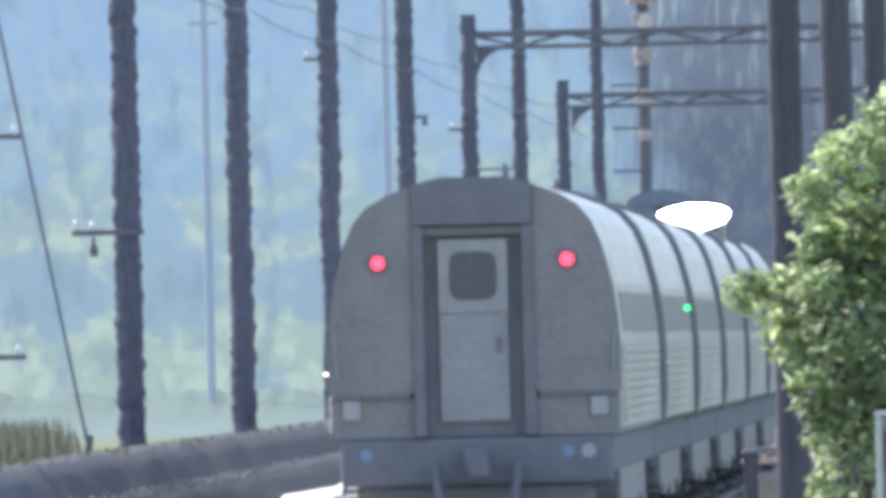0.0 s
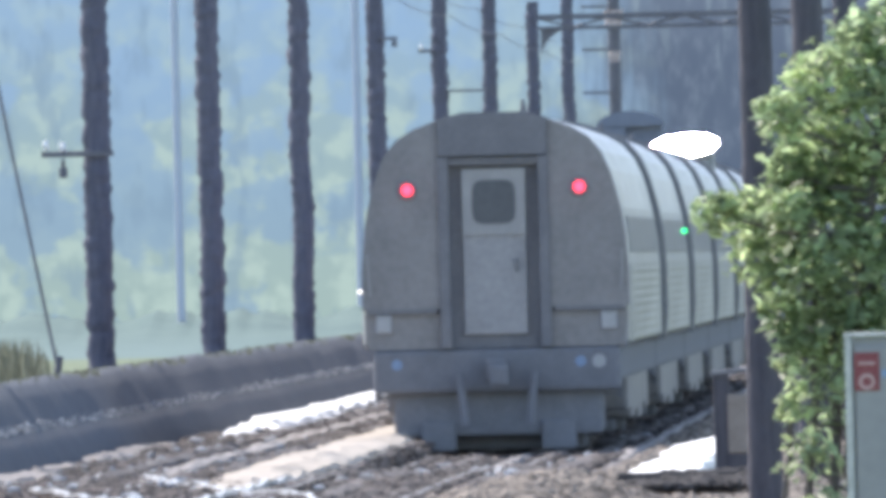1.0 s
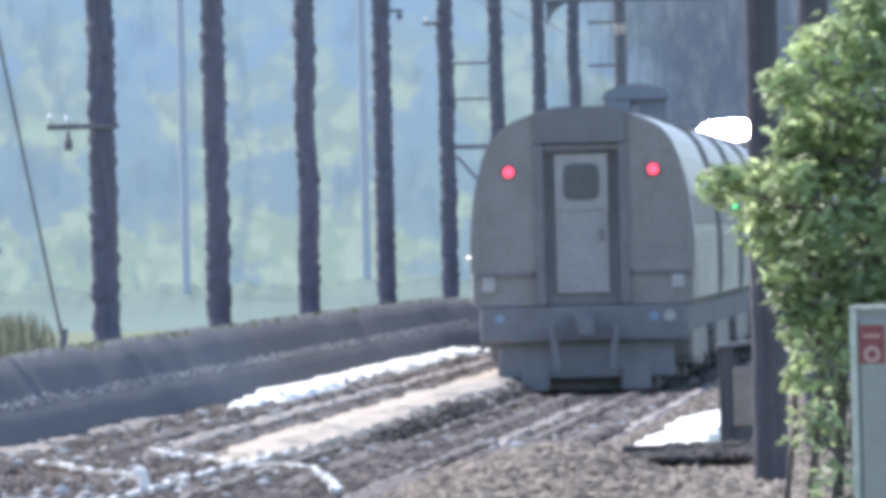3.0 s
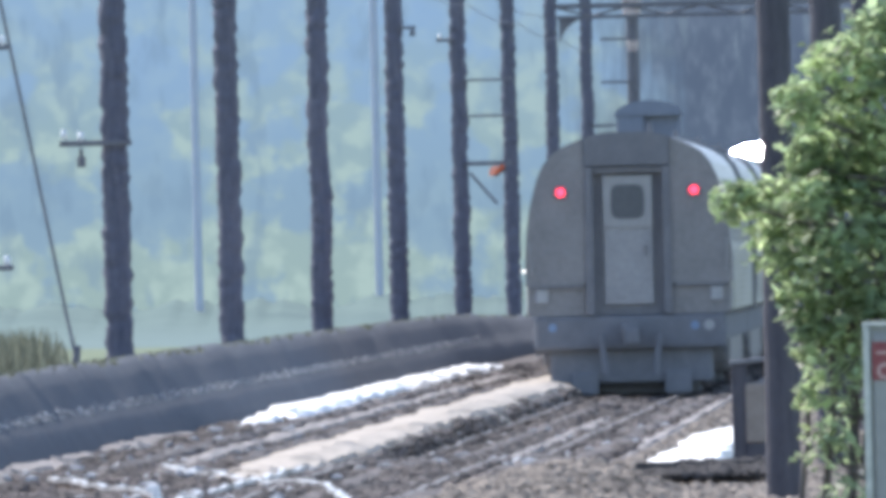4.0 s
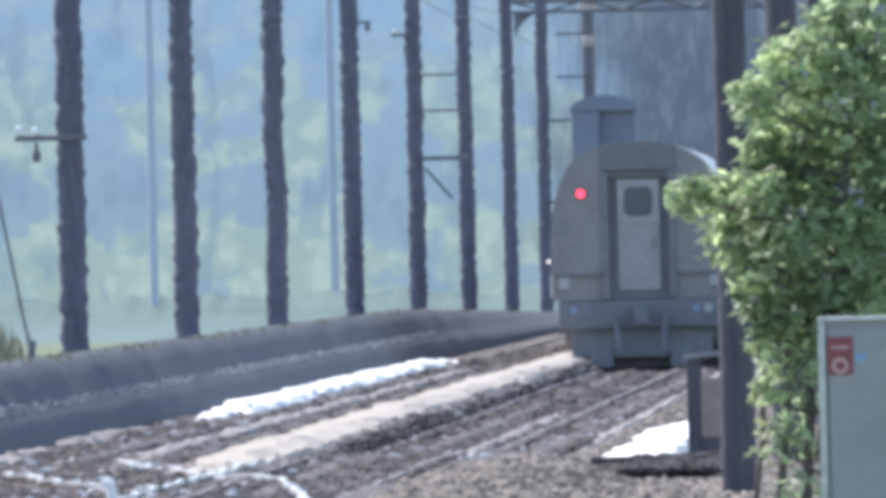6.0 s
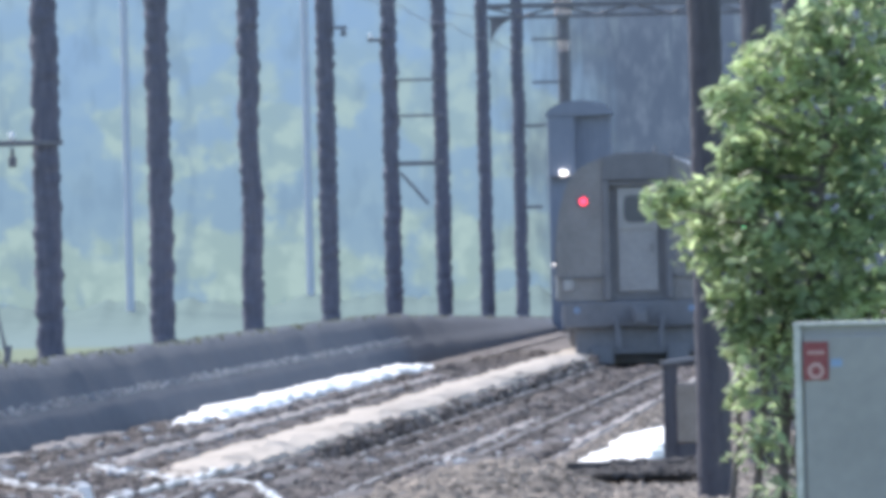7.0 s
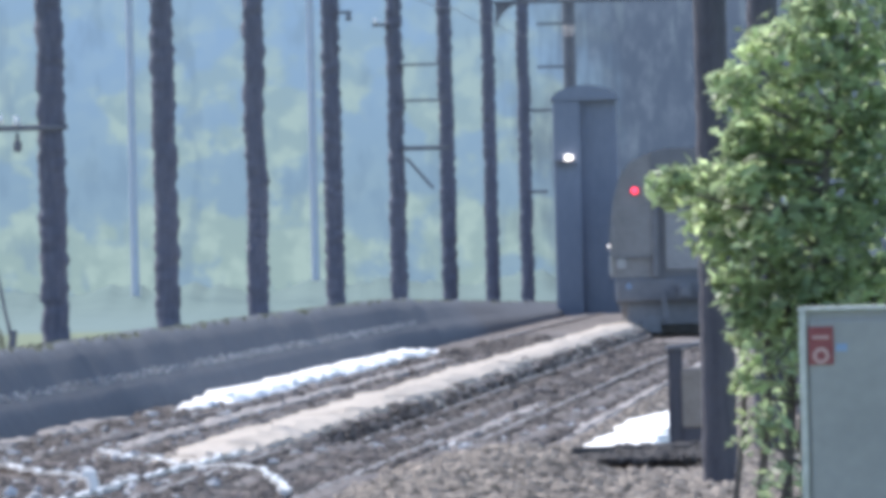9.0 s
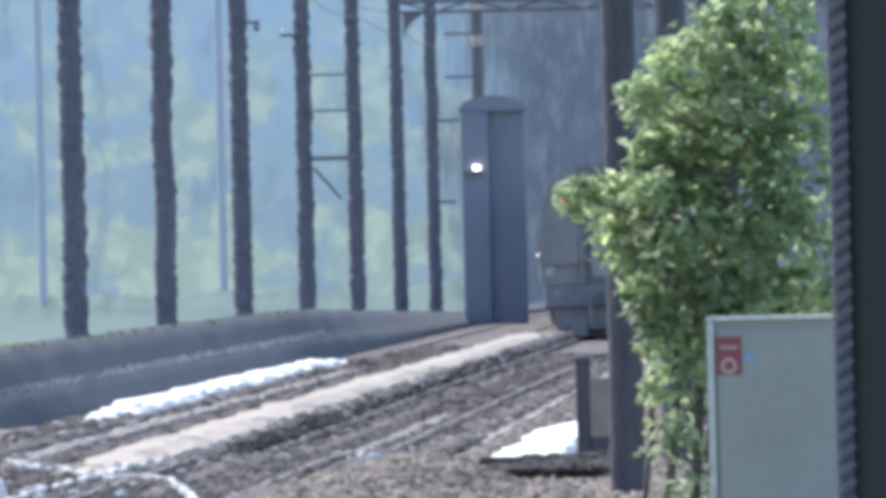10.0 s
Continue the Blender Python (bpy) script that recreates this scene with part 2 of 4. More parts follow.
def distance_material():
    m = bpy.data.materials.new("hazy_distance")
    m.use_nodes = True
    n, l = m.node_tree.nodes, m.node_tree.links
    n.remove(n["Principled BSDF"])
    # Sheet glows evenly; hillside colours have the haze already mixed in.
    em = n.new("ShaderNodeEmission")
    co = n.new("ShaderNodeTexCoord")
    sep = n.new("ShaderNodeSeparateXYZ")
    l.new(co.outputs["Object"], sep.inputs[0])

    def noise_node(scale, detail, stretch, rough=0.5):
        mp, t = n.new("ShaderNodeMapping"), n.new("ShaderNodeTexNoise")
        mp.inputs["Scale"].default_value = stretch
        l.new(co.outputs["Object"], mp.inputs["Vector"])
        l.new(mp.outputs[0], t.inputs["Vector"])
        t.inputs["Scale"].default_value, t.inputs["Detail"].default_value, t.inputs["Roughness"].default_value = scale, detail, rough
        return t.outputs[0]

    def span(value, a, b, c=0.0, d=1.0):
        r = n.new("ShaderNodeMapRange")
        r.interpolation_type = "SMOOTHSTEP"
        for k, v in (("From Min", a), ("From Max", b), ("To Min", c), ("To Max", d)):
            r.inputs[k].default_value = v
        l.new(value, r.inputs["Value"])
        return r.outputs[0]

    def math_node(op, a, b):
        r = n.new("ShaderNodeMath")
        r.operation = op
        for i, v in enumerate((a, b)):
            if isinstance(v, float):
                r.inputs[i].default_value = v
            else:
                l.new(v, r.inputs[i])
        return r.outputs[0]

    def blend(f, a, b):
        r = n.new("ShaderNodeMix")
        r.data_type = "RGBA"
        l.new(f, r.inputs["Factor"])
        for i, v in ((6, a), (7, b)):
            if isinstance(v, tuple):
                r.inputs[i].default_value = (*v, 1)
            else:
                l.new(v, r.inputs[i])
        return r.outputs[2]

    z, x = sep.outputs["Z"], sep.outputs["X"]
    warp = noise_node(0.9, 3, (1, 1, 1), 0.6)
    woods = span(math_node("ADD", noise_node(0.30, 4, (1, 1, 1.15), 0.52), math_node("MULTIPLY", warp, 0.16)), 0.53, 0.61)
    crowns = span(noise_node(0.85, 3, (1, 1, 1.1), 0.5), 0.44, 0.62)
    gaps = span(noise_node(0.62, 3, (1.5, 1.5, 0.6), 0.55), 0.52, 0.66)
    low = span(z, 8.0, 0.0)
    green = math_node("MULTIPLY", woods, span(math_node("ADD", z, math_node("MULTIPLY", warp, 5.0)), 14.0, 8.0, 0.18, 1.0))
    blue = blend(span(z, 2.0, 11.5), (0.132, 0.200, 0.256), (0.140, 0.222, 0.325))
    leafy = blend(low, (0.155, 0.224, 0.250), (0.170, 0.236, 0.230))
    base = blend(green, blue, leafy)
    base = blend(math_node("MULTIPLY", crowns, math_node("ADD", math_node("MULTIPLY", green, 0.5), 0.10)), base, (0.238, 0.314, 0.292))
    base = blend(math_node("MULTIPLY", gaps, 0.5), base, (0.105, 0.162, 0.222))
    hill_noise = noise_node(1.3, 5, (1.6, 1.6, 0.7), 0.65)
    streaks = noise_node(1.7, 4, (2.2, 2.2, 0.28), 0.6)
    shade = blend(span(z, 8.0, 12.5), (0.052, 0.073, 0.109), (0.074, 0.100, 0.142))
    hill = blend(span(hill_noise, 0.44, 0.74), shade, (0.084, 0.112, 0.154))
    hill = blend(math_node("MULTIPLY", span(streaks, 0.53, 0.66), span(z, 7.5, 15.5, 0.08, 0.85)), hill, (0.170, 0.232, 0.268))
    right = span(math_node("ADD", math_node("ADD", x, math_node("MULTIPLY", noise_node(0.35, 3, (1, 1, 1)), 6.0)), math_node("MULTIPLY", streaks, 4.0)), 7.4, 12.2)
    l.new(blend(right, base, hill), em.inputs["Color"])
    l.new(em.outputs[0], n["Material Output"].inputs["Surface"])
    return m


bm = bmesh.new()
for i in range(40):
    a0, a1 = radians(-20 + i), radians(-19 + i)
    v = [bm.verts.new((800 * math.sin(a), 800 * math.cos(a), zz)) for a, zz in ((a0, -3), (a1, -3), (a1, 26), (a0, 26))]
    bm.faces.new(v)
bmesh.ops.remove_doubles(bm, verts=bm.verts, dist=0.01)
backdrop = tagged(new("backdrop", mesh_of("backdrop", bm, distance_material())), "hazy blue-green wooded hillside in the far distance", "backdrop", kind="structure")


def grass_rise():
    """A low uneven rise of bushy grass at the foot of the far hillside."""
    bm = bmesh.new()
    rows = []
    for i in range(331):
        x = -60 + i * 0.2
        top = 0.3 + 0.8 * max(0.0, noise.noise((x * 0.45, 2.0, 0)) + 0.2) + 0.3 * abs(noise.noise((x * 1.1, 5.0, 0))) + 0.15 * noise.noise((x * 3.1, 1.0, 0))
        rows.append([bm.verts.new((x, y, z)) for y, z in ((600, -0.34), (640, -0.30), (735, -0.27), (752, -0.2 + top * 0.25), (762, top * 0.6), (769, top * 0.93), (772, top), (775, top * 0.6), (779, -0.34))])
    for a, b in zip(rows, rows[1:]):
        for k in range(8):
            bm.faces.new((a[k], b[k], b[k + 1], a[k + 1]))
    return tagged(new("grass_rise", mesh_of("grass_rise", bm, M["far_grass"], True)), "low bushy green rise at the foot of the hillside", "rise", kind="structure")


grass_rise()


def crest(y):
    """The height of the bank's top."""
    return 0.87 if y < 440 else max(0.12, 0.87 - (y - 440) * 0.0037)


def bank_section(y):
    c = crest(y)
    k = c / 0.87
    w = 0.05 * noise.noise((y * 0.11, 0, 0)) + 0.045 * noise.noise((y * 0.33, 3, 0)) + 0.012 * noise.noise((y * 1.3, 8, 0))
    return [(-4.28, -0.34), (-4.36, 0.0), (-4.50, 0.25 * k + w * 0.4), (-4.60, 0.36 * k + w * 0.5), (-4.68, 0.48 * k + w * 0.7), (-4.80, 0.68 * k + w),
            (-4.90, c - 0.05 + w), (-4.98, c + w), (-5.4, c - 0.05 + w), (-5.9, c - 0.14 + w), (-6.4, c - 0.34 + w), (-9.0, -0.15), (-11.0, -0.36)]


bank = tagged(ribbon("embankment", bank_section, 150, 795, 0.8, M["soil"], 0.012, seed=2, smooth=True), "low dark soil embankment beside the track", "embankment", kind="structure")
bed = tagged(ribbon("ballast_bed", [(-4.5, -0.35), (-4.25, -0.12), (-3.7, -0.07), (-3.2, -0.09), (-2.6, -0.07), (-2.0, -0.09), (-1.5, -0.07), (-0.9, -0.05), (-0.84, -0.07), (-0.77, -0.09), (-0.4, -0.09), (0, -0.07), (0.4, -0.09), (0.9, -0.05),
                                    (1.35, -0.07), (1.9, -0.18), (2.6, -0.26), (4.2, -0.3), (4.6, -0.36)], 150, 795, 0.6, M["ballast"], 0.05, seed=3),
             "dark grey-brown stone ballast under the tracks", "ballast", kind="structure")
sand_strip = tagged(ribbon("sand_strip", [(-2.15, -0.16), (-1.85, 0.0), (-1.3, 0.05), (-0.98, 0.01), (-0.80, -0.14)], 214, 520, 0.6, M["sand"], 0.11, seed=4, taper=14.0),
                    "pale sandy strip along the track", "gravel strip", kind="structure")
white_strip = tagged(ribbon("white_strip", [(-4.3, -0.15), (-4.1, 0.02), (-3.75, 0.07), (-3.5, 0.02), (-3.3, -0.15)], 287, 428, 0.55, M["white"], 0.13, seed=5, taper=24.0),
                     "bright white strip beside the bank", "gravel strip", kind="structure")
pale_strip = tagged(ribbon("pale_strip", [(-4.35, -0.15), (-4.25, -0.02), (-4.1, 0.0), (-3.95, -0.04), (-3.9, -0.15)], 190, 288, 0.7, M["pale_stone"], 0.12, seed=6, taper=20.0),
                    "pale gravel edging at the foot of the bank", "gravel strip", kind="structure")
patch = tagged(ribbon("white_patch", [(2.05, -0.32), (2.15, -0.15), (2.5, -0.07), (2.8, 0.0), (3.1, 0.03), (3.3, -0.32)], 220, 282, 1.0, M["white"], 0.09, seed=7, taper=12.0),
               "bright white patch beside the track", "gravel strip", kind="structure")


# The last, dark ridge also stands in for the shadow beside the mound.
for o, w, mat_name, y0, y1, top, seed in ((0.36, 0.26, "pale_stone", 205, 330, -0.005, 31), (-2.62, 0.34, "pale_stone", 225, 400, 0.02, 32), (-0.22, 0.3, "ridge", 190, 420, -0.005, 33),
                                           (-2.15, 0.22, "ridge", 230, 420, 0.0, 34), (1.22, 0.34, "ridge", 196, 420, 0.0, 35), (-3.1, 0.25, "ridge", 215, 380, 0.02, 36), (1.62, 0.3, "pale_stone", 250, 420, -0.05, 37), (0.98, 0.5, "ridge", 168, 214, 0.05, 38)):
    tagged(ribbon("ballast_ridge", [(o - w * 0.6, -0.17), (o - w * 0.3, top - 0.02), (o, top), (o + w * 0.35, top - 0.03), (o + w * 0.6, -0.17)], y0, y1, 0.7, M[mat_name], 0.05, seed=seed, taper=16.0),
           "uneven ridge of ballast along the track", "ballast", "ballast ridges", "structure")


def mound_top(o, y):
    """The height of the gravel mound: a hump beside the track that falls away behind."""
    top = 0.02 + 0.03 * noise.noise((y * 0.3, 1, 0)) + 0.15 * math.exp(-((o - 2.05) / 0.6) ** 2) - 0.07 * max(0.0, min(1.0, (o - 2.6) / 0.5))
    return top - 0.16 * max(0.0, 1.35 - o) - (0.03 * (y - 207) if y > 207 else 0.0)


def mound_section(y):
    return [(0.75, -0.2)] + [(o, mound_top(o, y)) for o in (1.0, 1.3, 1.6, 1.85, 2.1, 2.35, 2.65, 3.0, 3.6, 5.2)] + [(6.5, -0.4)]


mound = tagged(ribbon("gravel_mound", mound_section, 150, 214, 0.5, M["ballast"], 0.03, seed=8), "low mound of brown-grey gravel", "gravel", kind="structure")


def scatter(name, count, span_y, offsets, top, size, mat, seed, label):
    """Many loose stones in one mesh."""
    rng = np.random.default_rng(seed)
    bm0 = bmesh.new()
    bmesh.ops.create_icosphere(bm0, subdivisions=1, radius=1)
    v0 = np.array([v.co[:] for v in bm0.verts])
    f0 = np.array([[v.index for v in f.verts] for f in bm0.faces])
    bm0.free()
    verts, faces = [], []
    for i in range(count):
        y, o = rng.uniform(*span_y), rng.uniform(*offsets)
        s = rng.uniform(*size) * np.array([rng.uniform(0.8, 1.6), rng.uniform(0.8, 1.6), rng.uniform(0.55, 1.0)])
        v = v0 * s * rng.uniform(0.7, 1.15, (len(v0), 1))
        a = rng.uniform(0, 6.28)
        c, d = math.cos(a), math.sin(a)
        v = v @ np.array([[c, d, 0], [-d, c, 0], [0, 0, 1]])
        verts.append(v + np.array([track_x(y) + o, y, top(o, y) - dip(y, o) + s[2] * 0.25]))
        faces.append(f0 + i * len(v0))
    me = bpy.data.meshes.new(name)
    me.from_pydata(np.concatenate(verts).tolist(), [], np.concatenate(faces).tolist())
    me.materials.append(mat)
    return tagged(new(name, me), label, "gravel", kind="stuff")


scatter("mound_stones", 11500, (160, 212), (0.9, 6.0), lambda o, y: mound_top(o, y) - 0.01, (0.03, 0.07), M["stone"], 1, "loose brown-grey stones on the gravel mound")
scatter("ballast_stones", 21000, (165, 300), (-4.2, 1.6), lambda o, y: -0.085 + 0.06 * noise.noise((o * 1.6, y * 0.11, 0)), (0.03, 0.07), M["stone_dark"], 2, "loose grey ballast stones between the rails")
scatter("far_ballast_stones", 6000, (300, 470), (-3.4, 1.6), lambda o, y: -0.085 + 0.06 * noise.noise((o * 1.6, y * 0.11, 0)), (0.04, 0.09), M["stone_dark"], 3, "loose grey ballast stones between the rails")


scatter("shoulder_stones", 6000, (206, 340), (1.5, 4.3), lambda o, y: -0.19 - 0.03 * (o - 1.5), (0.035, 0.08), M["stone"], 4, "loose brown-grey stones on the track shoulder")


for i, o in enumerate((-0.72, 0.72)):
    scatter("rail_side_stones", 1500, (164, 330), (o - 0.1, o + 0.1), lambda o, y: -0.045, (0.025, 0.055), M["stone_dark"], 12 + i, "loose stones heaped against the rail")


scatter("crosstie_clods", 900, (202.6, 206.6), (2.4, 3.9), lambda o, y: 0.03 + 0.12 * max(0.0, min(1.0, (o - 2.4) * 1.5)) * (1.0 - abs(y - 204.6) / 2.4), (0.03, 0.07), M["clod"], 18, "dark lumps of earth round the loose crossties")
scatter("bank_ledge_stones", 1500, (200, 450), (-4.64, -4.58), lambda o, y: (0.36 - 1.4 * (o + 4.6)) * crest(y) / 0.87 + 0.025 * noise.noise((y * 0.33, 3, 0)), (0.010, 0.032), M["grit"], 19, "pale loose stones along the bank's ledge")


for span_y, offsets, count, seed in (((188, 232), (-2.6, -0.4), 90, 51), ((186, 206), (-1.9, -0.9), 40, 52), ((228, 300), (-0.5, 1.5), 70, 53), ((225, 285), (-4.1, -2.2), 90, 54)):
    scatter("pale_stones", count, span_y, offsets, lambda o, y: -0.06, (0.03, 0.08), M["grit"], seed, "pale loose stones scattered between the rails")


def weeds(name, count, seed, place, height, label):
    rng = np.random.default_rng(seed)
    verts, faces = [], []
    for i in range(count):
        x, y, z = place(rng)
        h, a, w = rng.uniform(*height), rng.uniform(0, 6.28), rng.uniform(0.01, 0.03)
        dx, dy = math.cos(a) * w, math.sin(a) * w
        lx, ly = rng.uniform(-0.3, 0.3) * h, rng.uniform(-0.3, 0.3) * h
        k = len(verts)
        verts += [(x - dx, y - dy, z), (x + dx, y + dy, z), (x + dx * 0.7 + lx * 0.4, y + dy * 0.7 + ly * 0.4, z + h * 0.6), (x - dx * 0.7 + lx * 0.4, y - dy * 0.7 + ly * 0.4, z + h * 0.6), (x + lx, y + ly, z + h)]
        faces += [(k, k + 1, k + 2, k + 3), (k + 3, k + 2, k + 4)]
    me = bpy.data.meshes.new(name)
    me.from_pydata(verts, [], faces)
    me.materials.append(M["weed"])
    return tagged(new(name, me), label, "weeds", kind="stuff")


def on_crest(rng):
    y = 235 + 400 * rng.random() ** 1.3
    o = rng.uniform(-5.3, -4.92)
    return track_x(y) + o, y, crest(y) - 0.06


weeds("bank_weeds", 4500, 5, on_crest, (0.03, 0.10), "short dry weeds along the crest of the bank")


def corner_bush(rng):
    y = rng.uniform(292, 312)
    return -6.35 + rng.normal(0, 0.28), y, 0.65


weeds("bank_grass_tuft", 900, 6, corner_bush, (0.2, 0.6), "yellow-green grass tuft on the bank")


# ---------------------------------------------------------------- tracks
def rail_profile():
    return [(-0.075, -0.155), (0.075, -0.155), (0.075, -0.140), (0.012, -0.125), (0.012, -0.04), (0.036, -0.03), (0.036, -0.006), (-0.036, -0.006),
            (-0.036, -0.03), (-0.012, -0.04), (-0.012, -0.125), (-0.075, -0.140)]


def sweep(path, profile, dz=0.0):
    bm = bmesh.new()
    rows = []
    for i, (x, y) in enumerate(path):
        a, b = path[max(0, i - 1)], path[min(len(path) - 1, i + 1)]
        t = Vector((b[0] - a[0], b[1] - a[1], 0)).normalized()
        side = Vector((t.y, -t.x, 0))
        rows.append([bm.verts.new(Vector((x, y, z + dz)) + side * o) for o, z in profile])
    n = len(profile)
    for a, b in zip(rows, rows[1:]):
        for i in range(n):
            bm.faces.new((a[i], a[(i + 1) % n], b[(i + 1) % n], b[i]))
    bm.faces.new(rows[0][::-1])
    bm.faces.new(rows[-1])
    return bm


HEAD = [(-0.034, -0.006), (0.034, -0.006), (0.030, 0.0), (-0.030, 0.0)]


def uneven(bm, side, lift, seed, sunk=0.0):
    """Shifts whole cross-sections a little, putting heat shimmer into the rails' shape."""
    for v in bm.verts:
        v.co.z -= sunk * dip(v.co.y)
        v.co.x += side * noise.noise((seed, v.co.y * 0.8, 2.0))
        v.co.z += lift * noise.noise((seed, v.co.y * 0.55, 9.0))
    return bm


def rail(name, path, parent, sunk):
    seed = path[0][0] * 3.1
    r = part(name, uneven(sweep(path, rail_profile()), 0.07, 0.022, seed, sunk), M["rail"], parent)
    part("rail_head", uneven(sweep(path, HEAD), 0.07, 0.022, seed, sunk), M["rail_top"], r, "bright worn rail head")
    return r


def along(offset, y0, y1, step=0.8):
    n = int((y1 - y0) / step) + 1
    return [(track_x(y0 + i * step) + offset, y0 + i * step) for i in range(n)]


main_track = tagged(new("railway_track"), "railway track with worn rails on dark timber ties", "railway track", kind="structure")
for o in (-0.7175, 0.7175):
    rail("rail", along(o, 150, 790), main_track, 1.0)
side_track = tagged(new("railway_track"), "second railway track with dull rails on dark timber ties", "railway track", kind="structure")
for o in (-3.37, -1.94):
    rail("rail", along(o, 226, 700), side_track, 0.0)
side_track.location.z = -0.04
crossing = tagged(new("rail_crossing"), "bright crossing rails of a turnout in the ballast", "rail crossing", kind="structure")


def bend(points, n=22):
    """A smooth path through a few places."""
    out = []
    for i in range(len(points) - 1):
        p0, p1, p2, p3 = points[max(0, i - 1)], points[i], points[i + 1], points[min(len(points) - 1, i + 2)]
        for k in range(n):
            t = k / n
            out.append(tuple(0.5 * (2 * p1[j] + (p2[j] - p0[j]) * t + (2 * p0[j] - 5 * p1[j] + 4 * p2[j] - p3[j]) * t * t
                                    + (3 * p1[j] - p0[j] - 3 * p2[j] + p3[j]) * t ** 3) for j in (0, 1)))
    return out + [points[-1]]


def bright_rail(path, head="bright"):
    path = [(x + 0.05 * noise.noise((x, y * 0.9, 2.0)) + 0.02 * noise.noise((x, y * 0.25, 6.0)), y) for x, y in path]
    r = part("rail", uneven(sweep(path, [(-0.03, -0.13), (0.03, -0.13), (0.017, -0.03), (-0.017, -0.03)]), 0.06, 0.04, path[0][0]), M["rail"], crossing)
    part("rail_head", uneven(sweep(path, [(-0.03, -0.03), (0.03, -0.03), (0.026, 0.012), (-0.026, 0.012)]), 0.06, 0.04, path[0][0]), M[head], r, "bright worn rail head")


bright_rail(bend([(-3.35, 233), (-2.9, 226), (-2.3, 217), (-1.62, 211), (-1.27, 199), (-1.2, 190)]))
bright_rail(bend([(-3.2, 184), (-2.87, 193), (-2.55, 206), (-2.2, 217), (-1.85, 229)]))
bright_rail(bend([(-4.3, 222), (-3.6, 213), (-3.05, 205), (-2.86, 196)]))
crossing.location.z = -0.008
post = tagged(new("switch_marker"), "small white-painted marker post beside the crossing rails", "marker post")
part("post", bm_cyl(bmesh.new(), 0.05, 0.035, 0.22, (-2.86, 195.5, 0.0)), M["white"], post)
box_part("cap", (0.12, 0.05, 0.06), (-2.89, 195.5, 0.13), M["white"], post, bevel=0.01)


# ---------------------------------------------------------------- line-side poles
def pole_mesh(name, seed, radius, height, mat, wobble=0.034):
    """A tapered round pole; its ragged outline stands in for heat shimmer."""
    bm = bmesh.new()
    rings, seg = int(height / 0.055), 14
    rows = []
    for i in range(rings + 1):
        z = height * i / rings - 0.4
        r = radius * (1.04 - 0.16 * i / rings)
        ox = wobble * (noise.noise((seed, z * 0.8, 0)) + 0.6 * noise.noise((seed, z * 4.2, 5)))
        rows.append([bm.verts.new((ox + math.cos(a) * q, math.sin(a) * q, z)) for a in [2 * math.pi * k / seg for k in range(seg)]
                     for q in [r + wobble * 1.5 * noise.noise((seed + math.cos(a) * 0.9, math.sin(a) * 0.9, z * 8.5))]])
    for a, b in zip(rows, rows[1:]):
        for k in range(seg):
            bm.faces.new((a[k], a[(k + 1) % seg], b[(k + 1) % seg], b[k]))
    bm.faces.new(rows[-1])
    return mesh_of(name, bm, mat, True)


shafts = [pole_mesh("shaft", 3.7 * i, 0.178, 13.0, M["pole"]) for i in range(4)]
shafts_low = [pole_mesh("shaft", 9.1 + i, 0.178, 8.6, M["pole"]) for i in range(2)]


def line_pole(x, y, z, mesh, turn, label, group="line of poles on the bank"):
    p = tagged(new("utility_pole"), label, "utility pole", group)
    p.matrix_world = pose(x, y, z, 0, 0, 0)
    s = new("shaft", mesh)
    s.parent = p
    s.matrix_local = pose(0, 0, 0, 0, 0, turn)
    return p


def crossarm(p, x0, x1, z, thick=0.07, insulators=()):
    c = box_part("crossarm", (abs(x1 - x0), thick * 1.2, thick), ((x0 + x1) / 2, -0.19, z), M["iron"], p, bevel=0.012)
    for x, dz, r in insulators:
        part("insulator", bm_cyl(bmesh.new(), r, r * 0.7, 0.12, (x, -0.19, z + dz), seg=12), M["iron"] if dz < 0 else M["glassy"], c, "", True)
    return c


PLAIN = "dark weathered timber pole standing on the bank"
poles = []
for i in range(9):
    y = (254, 298.7, 341.0, 385, 432, 481, 528, 576, 622, 676, 725)[i]
    poles.append(line_pole(track_x(y) - 5.68, y, crest(y), (shafts_low if i in (5, 7) else shafts)[i % 2 if i in (5, 7) else i % 4], 67 * i,
                           PLAIN if i not in (0, 1, 5, 7) else "dark timber pole with iron crossarms on the bank"))
crossarm(poles[0], 0.1, 0.62, 3.6, 0.06, [(0.55, 0.07, 0.04)])
crossarm(poles[0], 0.1, 0.62, 1.16, 0.06, [(0.55, 0.07, 0.04)])
crossarm(poles[1], -0.72, 0.22, 2.74, 0.075, [(-0.44, 0.09, 0.05), (-0.66, 0.12, 0.045), (-0.44, -0.12, 0.03)])
box_part("hanging_box", (0.11, 0.12, 0.14), (-0.44, -0.19, 2.50), M["iron"], poles[1], "small iron box", 0.02)
for z in (3.2, 4.2, 4.95):
    crossarm(poles[5], 0.1, 1.12, z, 0.09 if z < 4 else 0.05)
crossarm(poles[4], 0.1, 0.42, 5.45, 0.06, [(0.36, -0.1, 0.06)])
crossarm(poles[5], -0.45, -0.1, 5.8, 0.07, [(-0.38, 0.08, 0.05)])
crossarm(poles[3], -0.4, -0.1, 6.0, 0.06, [(-0.34, 0.08, 0.05)])
part("brace", bm_between(bmesh.new(), (0.2, -0.15, 3.0), (0.75, -0.15, 2.35), 0.03), M["iron"], poles[5])
for z in (3.0, 5.2):
    crossarm(poles[8], 0.1, 0.6, z, 0.08)


